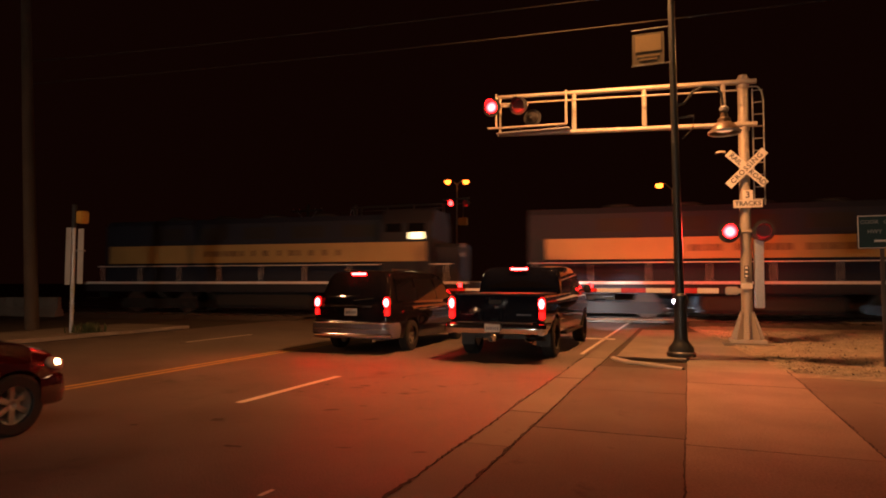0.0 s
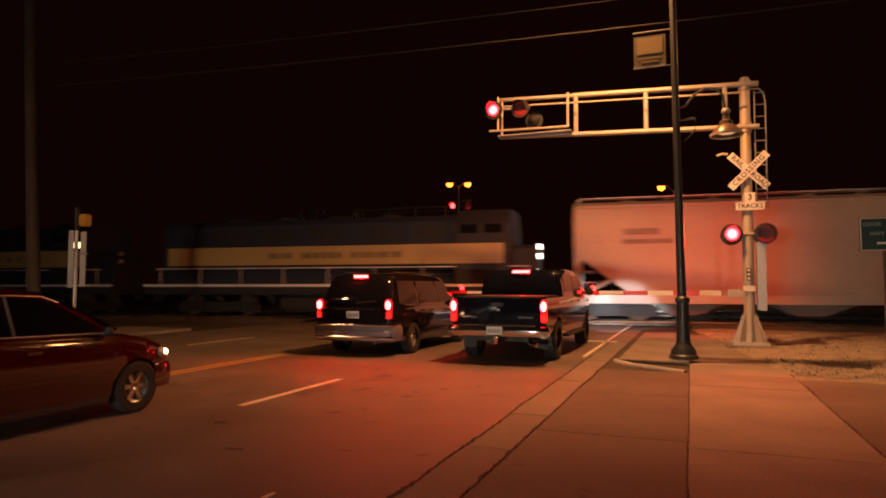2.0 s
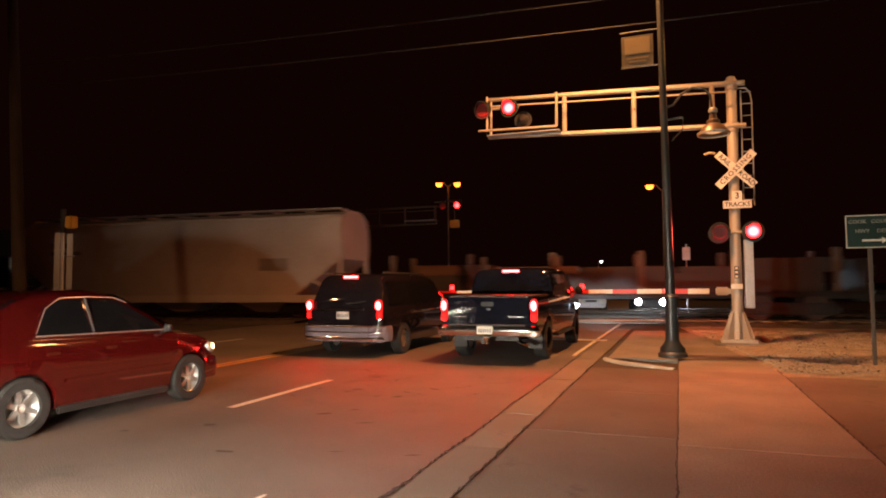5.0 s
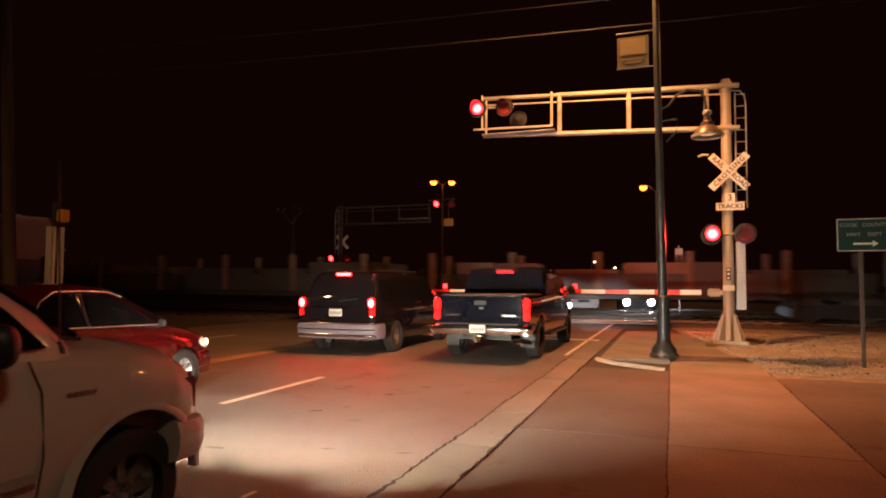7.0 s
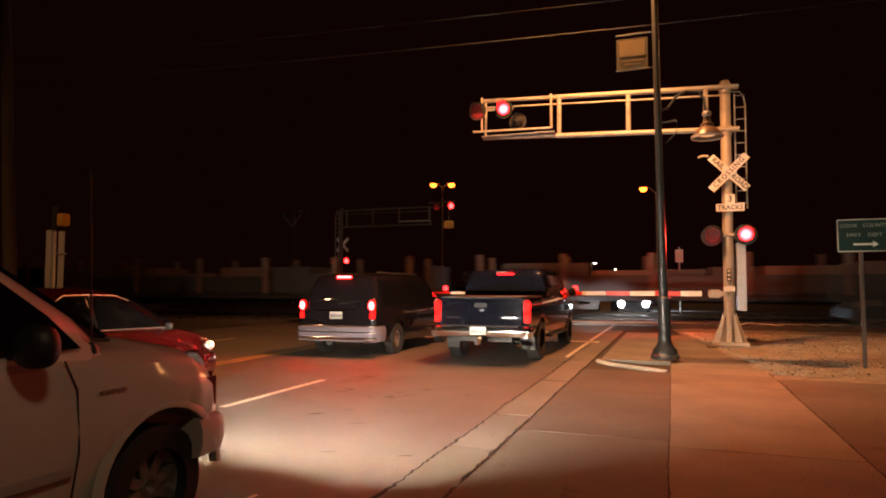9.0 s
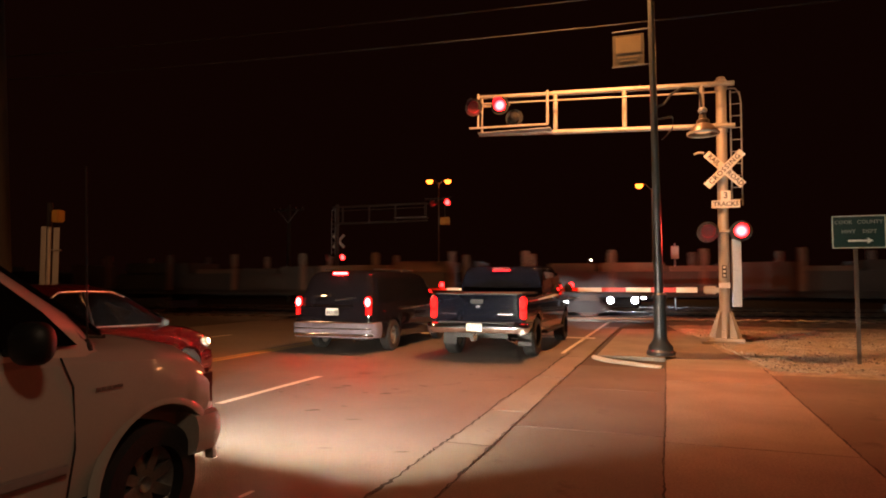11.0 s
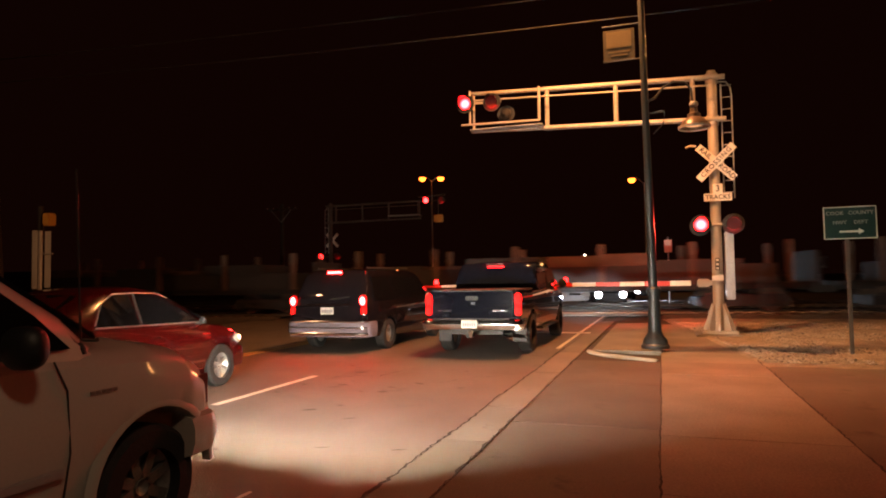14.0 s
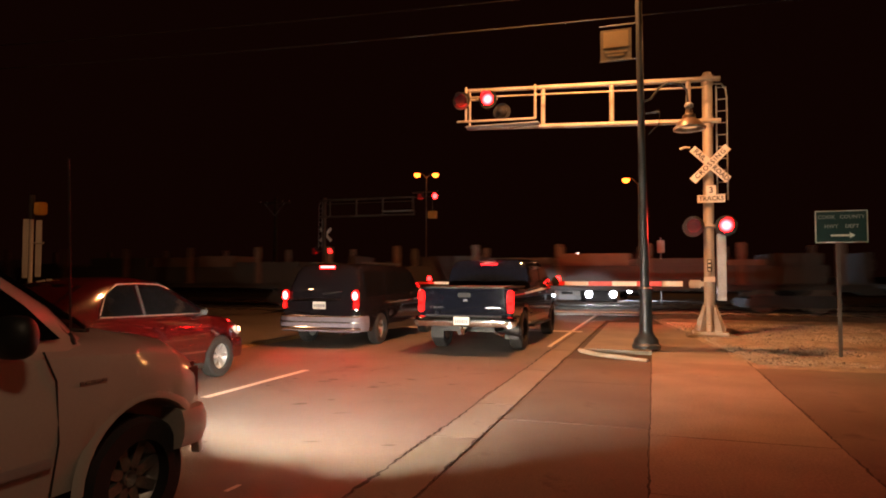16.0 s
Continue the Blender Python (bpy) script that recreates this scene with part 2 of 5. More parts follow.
def rod(bm, a, b, r, r2=None, sides=12, index=0):
    """A round bar from a to b, tapered from r to r2."""
    a, b = Vector(a), Vector(b)
    turn = (b - a).to_track_quat("Z", "Y").to_matrix()
    r2 = r if r2 is None else r2
    rings = []
    for p, q in ((a, r), (b, r2)):
        rings.append([bm.verts.new(p + turn @ Vector((q * math.cos(2 * math.pi * i / sides), q * math.sin(2 * math.pi * i / sides), 0))) for i in range(sides)])
    for i in range(sides):
        j = (i + 1) % sides
        bm.faces.new((rings[0][i], rings[0][j], rings[1][j], rings[1][i])).material_index = index
    bm.faces.new(rings[0][::-1]).material_index = index
    bm.faces.new(rings[1]).material_index = index


def rods(pairs, r, sides=10):
    bm = bmesh.new()
    for a, b in pairs:
        rod(bm, a, b, r, sides=sides)
    return bm


def tube(points, r, sides=10):
    """A round bar through many points."""
    bm = bmesh.new()
    pts = [Vector(p) for p in points]
    rings = []
    for i, p in enumerate(pts):
        way = (pts[min(i + 1, len(pts) - 1)] - pts[max(i - 1, 0)]).normalized()
        turn = way.to_track_quat("Z", "Y").to_matrix()
        rings.append([bm.verts.new(p + turn @ Vector((r * math.cos(2 * math.pi * k / sides), r * math.sin(2 * math.pi * k / sides), 0))) for k in range(sides)])
    for a, b in zip(rings, rings[1:]):
        for k in range(sides):
            j = (k + 1) % sides
            bm.faces.new((a[k], a[j], b[j], b[k]))
    bm.faces.new(rings[0][::-1])
    bm.faces.new(rings[-1])
    return bm


def lathe(profile, sides=24, m=None, close=False):
    """Turned about z: (radius, height) from bottom to top."""
    bm = bmesh.new()
    rings = []
    for r, z in profile:
        ring = [bm.verts.new((r * math.cos(2 * math.pi * i / sides), r * math.sin(2 * math.pi * i / sides), z)) for i in range(sides)]
        rings.append(ring)
    pairs = list(zip(rings, rings[1:]))
    if close:
        pairs.append((rings[-1], rings[0]))
    for a, b in pairs:
        for i in range(sides):
            j = (i + 1) % sides
            bm.faces.new((a[i], a[j], b[j], b[i]))
    if not close:
        for ring in (rings[0][::-1], rings[-1]):
            bm.faces.new(ring)
    if m is not None:
        bmesh.ops.transform(bm, matrix=m, verts=bm.verts[:])
    return bm


def prism(points, x0, x1):
    """A (y, z) outline carried along x."""
    bm = bmesh.new()
    a = [bm.verts.new((x0, y, z)) for y, z in points]
    b = [bm.verts.new((x1, y, z)) for y, z in points]
    bm.faces.new(a[::-1])
    bm.faces.new(b)
    for i in range(len(points)):
        j = (i + 1) % len(points)
        bm.faces.new((a[i], a[j], b[j], b[i]))
    return bm


def words(text, size, depth=0.004, align="CENTER"):
    """Raised letters in the xz plane that read from -y."""
    cu = bpy.data.curves.new("letters", "FONT")
    cu.space_character, cu.offset = (1.22 if len(text) > 6 else 1.0), size * 0.012
    cu.body, cu.size, cu.extrude, cu.align_x, cu.align_y, cu.resolution_u = text, size, depth, align, "CENTER", 2
    ob = bpy.data.objects.new("letters", cu)
    scene.collection.objects.link(ob)
    me = bpy.data.meshes.new_from_object(ob.evaluated_get(bpy.context.evaluated_depsgraph_get()))
    bpy.data.objects.remove(ob)
    bm = bmesh.new()
    bm.from_mesh(me)
    bpy.data.meshes.remove(me)
    bmesh.ops.transform(bm, matrix=pose(0, 0, 0, 90), verts=bm.verts[:])
    return bm


def moved(bm, m):
    bmesh.ops.transform(bm, matrix=m, verts=bm.verts[:])
    return bm


def sweep(path, section):
    """A closed (out, z) section carried along a plan line of (x, y) points; out points to the line's right."""
    bm = bmesh.new()
    pts = [Vector((x, y, 0)) for x, y in path]
    rows = []
    for i, p in enumerate(pts):
        way = (pts[min(i + 1, len(pts) - 1)] - pts[max(i - 1, 0)]).normalized()
        side = Vector((way.y, -way.x, 0))
        rows.append([bm.verts.new(p + side * o + Vector((0, 0, z))) for o, z in section])
    n = len(section)
    for a, c in zip(rows, rows[1:]):
        for k in range(n):
            j = (k + 1) % n
            bm.faces.new((a[k], a[j], c[j], c[k]))
    bm.faces.new(rows[0][::-1])
    bm.faces.new(rows[-1])
    return bm


def bumper(w, y, back, z, h, d, facing=1):
    """A curved bumper bar: half width, the y of its middle, how far its ends wrap, height of its middle, its height and depth."""
    path = []
    for k in range(25):
        a = math.pi * k / 24
        c, s = math.cos(a), math.sin(a)
        path.append((-w * math.copysign(abs(c) ** 0.45, c), y - facing * back * (1 - abs(s) ** 0.38)))
    o = -facing * 1.0
    section = [(o * q, z + e) for q, e in ((-d, -h * 0.42), (0, -h / 2), (d * 0.5, -h * 0.44), (d * 0.72, -h * 0.15), (d * 0.72, h * 0.18), (d * 0.5, h * 0.42), (0, h / 2), (-d, h / 2))]
    return sweep(path, section)


def ball(x, y, z, sx, sy, sz):
    prof = [(math.cos(t) ** 0.6, math.sin(t)) for t in [math.pi * (k / 10 - 0.5) * 0.98 for k in range(11)]]
    return lathe(prof, 18, Matrix.Translation((x, y, z)) @ Matrix.Diagonal((sx / 2, sy / 2, sz / 2, 1)))


# ---- ground, road and pavement ----
TRACK_TURN = 6.0
TX, TY = -1.36, 24.94     # a point on the middle of the train's track


def along(s, off=0.0, z=0.0):
    a = radians(TRACK_TURN)
    return (TX + s * math.cos(a) - off * math.sin(a), TY + s * math.sin(a) + off * math.cos(a), z)


def ground_sheet():
    bm = bmesh.new()
    for v in ((-900, -300), (900, -300), (900, 1500), (-900, 1500)):
        bm.verts.new((*v, -0.02))
    bm.faces.new(bm.verts)
    tagged(part("ground", bm, DIRT), "dark packed dirt reaching out into the night", "ground", kind="structure")


def flat(name, x0, x1, y0, y1, top, material, label, category, thick=0.1):
    ob = part(name, slab((x0 + x1) / 2, (y0 + y1) / 2, top - thick / 2, x1 - x0, y1 - y0, thick, 0.004), material)
    return tagged(ob, label, category, kind="structure")


ground_sheet()
road = flat("road", -15.2, -2.0, -60, 420, 0.0, ASPHALT, "patched dark asphalt road leading over the railway crossing", "road")
flat("road_verge_base", -2.0, 9.5, -20, 11.6, -0.05, JOINT, "dark soil under the paving slabs", "ground")


def marking(name, x0, x1, y0, y1, material, label):
    bm = bmesh.new()
    nx, ny = 2, max(2, int((y1 - y0) / 0.6))
    ring = []
    for j in range(ny + 1):
        y = y0 + (y1 - y0) * j / ny
        ring.append([bm.verts.new((x + random.uniform(-0.006, 0.006), y, 0.004)) for x in (x0, x1)])
    for a, b in zip(ring, ring[1:]):
        bm.faces.new((a[0], a[1], b[1], b[0]))
    tagged(part(name, bm, material), label, "road marking", kind="structure")


for k in range(-2, 3):
    marking("lane_dash", -5.33, -5.21, 6.53 + 12.2 * k, 8.95 + 12.2 * k, LINE_WHITE, "worn white lane dash on the asphalt")
marking("centre_line", -8.24, -8.14, -30, 17.2, LINE_YELLOW, "worn yellow centre line on the asphalt")
marking("centre_line", -8.45, -8.35, -30, 17.2, LINE_YELLOW, "worn yellow centre line on the asphalt")
marking("opposing_dash", -11.9, -11.78, 12.6, 15.2, LINE_WHITE, "worn white lane dash on the asphalt")
marking("paint_fleck", -2.86, -2.82, 3.76, 3.91, LINE_WHITE, "short worn fleck of white paint on the asphalt")
marking("stop_bar", -8.0, -1.85, 17.2, 17.6, LINE_WHITE, "white stop bar before the crossing gate")
marking("edge_line", -2.17, -2.08, 13.5, 26.6, LINE_WHITE, "white edge line leading to the crossing")


def verge(y):
    """The pavement's outer edge: straight beside the driveway, then bending in towards the crossing."""
    return 1.54 if y < 12.2 else 1.54 - 0.135 * (y - 12.2)


def cracks():
    bm = bmesh.new()
    rnd = random.Random(5)
    for x0, y0, y1, w in ((-2.0, -6, 13.9, 0.036), (-1.55, -6, 12.0, 0.03), (-0.055, -6, 11.9, 0.015), (1.54, -6, 19.5, 0.026)):
        prev = None
        y = y0
        while y < y1:
            x = x0 + (verge(y) - 1.54 if x0 > 1 else 0) + 0.5 * w * rnd.uniform(-1, 1) + w * noise.noise((0.7 * y, x0 * 9, 2))
            h = w * (0.25 + 0.75 * abs(noise.noise((1.3 * y, x0 * 5, 8)))) * rnd.choice((0.5, 0.7, 0.9, 1.1))
            row = [bm.verts.new((x - h, y, 0.006)), bm.verts.new((x + h, y, 0.006))]
            if prev:
                bm.faces.new((prev[0], prev[1], row[1], row[0]))
            prev = row
            y += rnd.uniform(0.03, 0.10)
    tagged(part("paving_crack", bm, JOINT), "dark ragged seams along gutter and pavement", "crack", kind="structure")


def road_cracks():
    """Short branching cracks and worn pits in the asphalt."""
    rnd = random.Random(11)
    for k in range(13):
        bm = bmesh.new()
        x, y = rnd.uniform(-7.8, -2.4), rnd.uniform(4.2, 15.0)
        a = rnd.choice((0.1, 1.5, 1.45, 0.0, 0.3))
        prev = None
        for q in range(rnd.randint(6, 16)):
            h = rnd.choice((0.003, 0.005, 0.012, 0.007))
            a += rnd.uniform(-0.7, 0.7)
            row = [bm.verts.new((x - h * math.sin(a), y + h * math.cos(a), 0.003)), bm.verts.new((x + h * math.sin(a), y - h * math.cos(a), 0.003))]
            if prev:
                bm.faces.new((prev[0], prev[1], row[1], row[0]))
            prev = row
            x, y = x + 0.05 * math.cos(a), y + 0.05 * math.sin(a)
        tagged(part("road_crack", bm, JOINT), "thin dark crack in the worn asphalt", "crack", "cracks in the road", "structure")




def worn_pits():
    """Small ragged hollows where the asphalt's skin has worn off."""
    rnd = random.Random(23)
    for _ in range(24):
        bm = bmesh.new()
        x, y = rnd.gauss(-3.9, 0.7), rnd.uniform(4.8, 10.5)
        a, b, turn = rnd.uniform(0.03, 0.13), rnd.uniform(0.015, 0.045), rnd.uniform(-0.5, 0.5)
        ring = []
        for q in range(11):
            t, f = 6.283 * q / 11, rnd.uniform(0.55, 1.15)
            u, v = a * f * math.cos(t), b * f * math.sin(t)
            ring.append(bm.verts.new((x + u * math.cos(turn) - v * math.sin(turn), y + u * math.sin(turn) + v * math.cos(turn), 0.003)))
        bm.faces.new(ring)
        tagged(part("worn_pit", bm, PIT), "small dark worn pit in the asphalt", "pit", "pits in the road", "structure")


worn_pits()
road_cracks()
cracks()


def paving():
    base = tagged(new("pavement"), "row of pale concrete pavement slabs beside the road", "pavement", kind="structure")
    apron = tagged(new("apron"), "worn concrete driveway apron between gutter and pavement", "pavement", kind="structure")
    gutter = tagged(new("gutter"), "pale concrete gutter strip along the asphalt", "gutter", kind="structure")
    lot = tagged(new("driveway"), "grey concrete driveway beside the pavement", "driveway", kind="structure")
    lawn = tagged(new("parkway"), "raised concrete strip round the lamp pole", "pavement", kind="structure")

    def lay(parent, material, x0, x1, ys, top, name):
        for a, b in zip(ys, ys[1:]):
            part(name, slab(0, 0, -0.06, x1 - x0 - 0.006, b - a - 0.005, 0.12, 0.004), material, parent,
                 at=pose((x0 + x1) / 2, (a + b) / 2, top + random.uniform(-0.002, 0.002), random.uniform(-0.05, 0.05) if x1 - x0 < 3 else 0, random.uniform(-0.06, 0.06) if x1 - x0 < 3 else 0))
    lay(base, CONCRETE, -0.055, 1.54, [-6.2, -3.1, 0.0, 3.1, 4.65, 6.35, 8.6, 10.3, 11.7], 0.004, "slab")
    for a, b in zip((11.7, 13.2, 14.7, 16.2, 17.7, 19.2), (13.2, 14.7, 16.2, 17.7, 19.2, 20.7)):
        bm = bmesh.new()
        ring = [(-0.052, a + 0.003), (verge(a) - 0.003, a + 0.003), (verge(b) - 0.003, b - 0.003), (-0.052, b - 0.003)]
        low, high = [[bm.verts.new((x, y, z)) for x, y in ring] for z in (-0.12, 0.004)]
        bm.faces.new(low[::-1])
        bm.faces.new(high)
        for i in range(4):
            j = (i + 1) % 4
            bm.faces.new((low[i], low[j], high[j], high[i]))
        part("slab", bevelled(bm, 0.004), CONCRETE, base)
    lay(apron, APRON, -1.55, -0.055, [-6.2, -3.0, 0.2, 3.4, 6.6, 9.2, 11.75], -0.002, "slab")
    lay(gutter, GUTTER, -2.0, -1.55, [-6.2, -3.2, -0.2, 2.8, 5.7, 7.3, 10.1, 13.0, 16.0, 19.0, 22.0], 0.0, "slab")
    lay(lot, APRON, 1.54, 9.5, [-6.2, -2.0, 2.4, 6.8, 11.6], -0.004, "slab")
    lay(lawn, CONCRETE, -1.36, -0.055, [12.9, 14.6, 16.4, 18.4, 20.6], 0.055, "slab")


def kerb_nose():
    """The white kerb that swings from the gutter round to the pavement."""
    bm = tube([(-1.46, 13.5, -0.06), (-1.44, 13.2, -0.03), (-1.36, 12.9, -0.012), (-1.05, 12.45, -0.01), (-0.6, 12.12, -0.01), (-0.12, 11.88, -0.03)], 0.058, 10)
    tagged(part("kerb", bm, KERB, smooth=True), "worn white kerb curving round the concrete strip", "kerb", kind="structure")


kerb_nose()


def gravel_bed():
    bm = bmesh.new()
    nx, ny, grid = 60, 60, []
    for j in range(ny + 1):
        row = []
        for i in range(nx + 1):
            y = 11.5 + 11.7 * j / ny
            x = verge(y) - 0.09 + 14 * (i / nx) ** 1.6
            edge = min(1, i / 5) * min(1, j / 4)
            row.append(bm.verts.new((x + 0.05 * noise.noise((x, y, 7)), y + (0.15 * noise.noise((x * 2, y, 3)) if j == 0 else 0), -0.004 + edge * (0.03 + 0.05 * noise.noise((x * 0.9, y * 0.9, 0)) + 0.025 * noise.noise((x * 5, y * 5, 1))))))
        grid.append(row)
    for j in range(ny):
        for i in range(nx):
            bm.faces.new((grid[j][i], grid[j][i + 1], grid[j + 1][i + 1], grid[j + 1][i]))
    tagged(part("gravel_bed", bm, GRAVEL, smooth=True), "pale gravel bed round the crossing mast", "gravel", kind="structure")


def scatter(name, count, where, size, material, label, seed, lift=0.0):
    """Loose stones in one sheet."""
    rnd = random.Random(seed)
    verts, faces = [], []
    for _ in range(count):
        x, y, z = where(rnd)
        s = size * rnd.uniform(0.5, 1.5)
        k = len(verts)
        a = rnd.uniform(0, 6.3)
        for q in range(4):
            verts.append((x + s * rnd.uniform(0.7, 1.2) * math.cos(a + q * 1.57), y + s * rnd.uniform(0.7, 1.2) * math.sin(a + q * 1.57), z + lift))
        verts.append((x + s * rnd.uniform(-0.3, 0.3), y + s * rnd.uniform(-0.3, 0.3), z + lift + s * rnd.uniform(0.5, 1.0)))
        faces += [(k + q, k + (q + 1) % 4, k + 4) for q in range(4)]
    me = bpy.data.meshes.new(name)
    me.from_pydata(verts, [], faces)
    me.materials.append(material)
    tagged(new(name, me), label, "gravel", kind="stuff")


gravel_bed()


def on_gravel(r):
    y = r.uniform(11.8, 21.5)
    return verge(y) + 0.06 + 9 * r.random() ** 1.4, y, 0.022


scatter("loose_gravel", 16000, on_gravel, 0.024, STONE, "loose pale stones on the gravel bed", 3)
scatter("dark_gravel", 1600, on_gravel, 0.026, BALLAST, "loose dark stones on the gravel bed", 4)


def left_side():
    flat("far_pavement", -18.2, -15.35, -10, 16.5, 0.10, CONCRETE, "concrete pavement on the opposite side of the road", "pavement")
    flat("far_kerb", -15.35, -15.2, -10, 13.6, 0.12, CONCRETE, "worn kerb on the opposite side of the road", "kerb")
    wall = thing("barrier_wall", pose(-26.0, 20.1, 0, 0, 0, TRACK_TURN), "low pale concrete barrier beside the railway", "barrier", kind="structure")
    for k in range(-2, 2):
        part("panel", prism([(-0.28, 0), (0.28, 0), (0.2, 0.25), (0.1, 0.4), (0.08, 0.85), (-0.08, 0.85), (-0.1, 0.4), (-0.2, 0.25)], -6 + 3.0 * k, -6 + 3.0 * k + 2.97), CONCRETE, wall)


left_side()


def railway():
    for off in (0.0, 4.3, 8.6):
        bed = bmesh.new()
        for x0, x1 in ((-140, -13.4), (1.2, 140)):
            ring = [[bed.verts.new(along(x, off + w, z)) for w, z in ((-2.4, -0.015), (-1.5, 0.10), (1.5, 0.10), (2.4, -0.015))] for x in (x0, x1)]
            for i in range(3):
                bed.faces.new((ring[0][i], ring[1][i], ring[1][i + 1], ring[0][i + 1]))
        tagged(part("ballast_bed", bed, BALLAST), "dark stone ballast under a railway track", "ballast", kind="structure")
        track = tagged(new("railway_track"), "steel railway track crossing the road", "railway track", "tracks of the crossing", "structure")
        for side in (-0.72, 0.72):
            rail = bmesh.new()
            rod(rail, along(-140, off + side, 0.15), along(140, off + side, 0.15), 0.045, sides=6)
            part("rail", rail, RAIL, track)
        tie = slab(0, 0, 0.09, 0.22, 2.5, 0.10, 0.01)
        first = part("sleeper", tie, WOOD, track, at=pose(*along(2.6, off), 0, 0, TRACK_TURN))
        for k in range(1, 40):
            share("sleeper", first.data, track, pose(*along(2.6 + 0.6 * k, off), 0, 0, TRACK_TURN))
        for k in range(40):
            share("sleeper", first.data, track, pose(*along(-14.5 - 0.6 * k, off), 0, 0, TRACK_TURN))
    for off, w in ((0.0, 1.3), (4.3, 1.3), (8.6, 1.3)):
        deck = part("crossing_panel", slab(0, 0, 0.11, 14.2, w, 0.14, 0.01), GUTTER, at=pose(*along(-6.1, off), 0, 0, TRACK_TURN))
        tagged(deck, "worn concrete crossing panel between the rails", "crossing panel", "crossing panels", "structure")


railway()

# ---- crossing signals ----
FLASHERS = []       # (disc, place in its parent's space, glows first)


def flasher(parent, x, y, z, first, facing=1, far=False):
    """One round lamp with target disc, hood and a glowing disc that turns its dark back when unlit."""
    unit = part("lamp", lathe([(0.0, 0.0), (0.25, 0.0), (0.25, 0.012), (0.16, 0.014), (0.155, 0.10), (0.05, 0.20), (0.0, 0.20)], 28, pose(x, y, z, -90 * facing)), BLACK, parent, smooth=True)
    hood = bmesh.new()
    rows = []
    for k in range(15):
        a = radians(-30 + 240 * k / 14)
        c, s = math.cos(a), math.sin(a)
        rows.append([hood.verts.new((x + r * c, y - facing * d, z + r * s)) for r, d in ((0.175, 0.0), (0.175, 0.10 + 0.20 * max(0, s)), (0.168, 0.10 + 0.20 * max(0, s)), (0.168, 0.0))])
    for a, b in zip(rows, rows[1:]):
        for i in range(3):
            hood.faces.new((a[i], a[i + 1], b[i + 1], b[i]))
    part("hood", hood, BLACK, unit, smooth=True)
    bm = lathe([(0.0, -0.008), (0.16, -0.008), (0.16, 0.008), (0.0, 0.008)], 24, pose(0, 0, 0, 90))
    for f in bm.faces:
        f.material_index = 0 if f.calc_center_median().y < -0.004 else 1
    spot = (x, y - 0.03 * facing, z)
    disc = part("lamp_disc", bm, [RED_FAR if far else RED_FLASH, LENS_OFF], parent, "red glowing lamp lens", at=pose(*spot))
    if facing == 1:
        FLASHERS.append((disc, spot, first))
    else:
        FLASHERS.append((disc, spot, not first))
    return unit


def crossbuck(parent, x, y, z, text=True):
    for lean, inscription in ((45, (("CROSSING", 0.0),)), (-45, (("RAIL", -0.335), ("ROAD", 0.335)))):
        m = pose(x, y - (0.012 if lean > 0 else 0.0), z, 0, -lean)
        blade = part("crossbuck_blade", moved(slab(0, 0, 0, 1.16, 0.008, 0.19, 0.003), m), SIGN_WHITE, parent)
        if text:
            for word, at in inscription:
                size = 0.17
                part("lettering", moved(words(word, size), m @ pose(at, -0.008, 0)), SIGN_BLACK, blade)


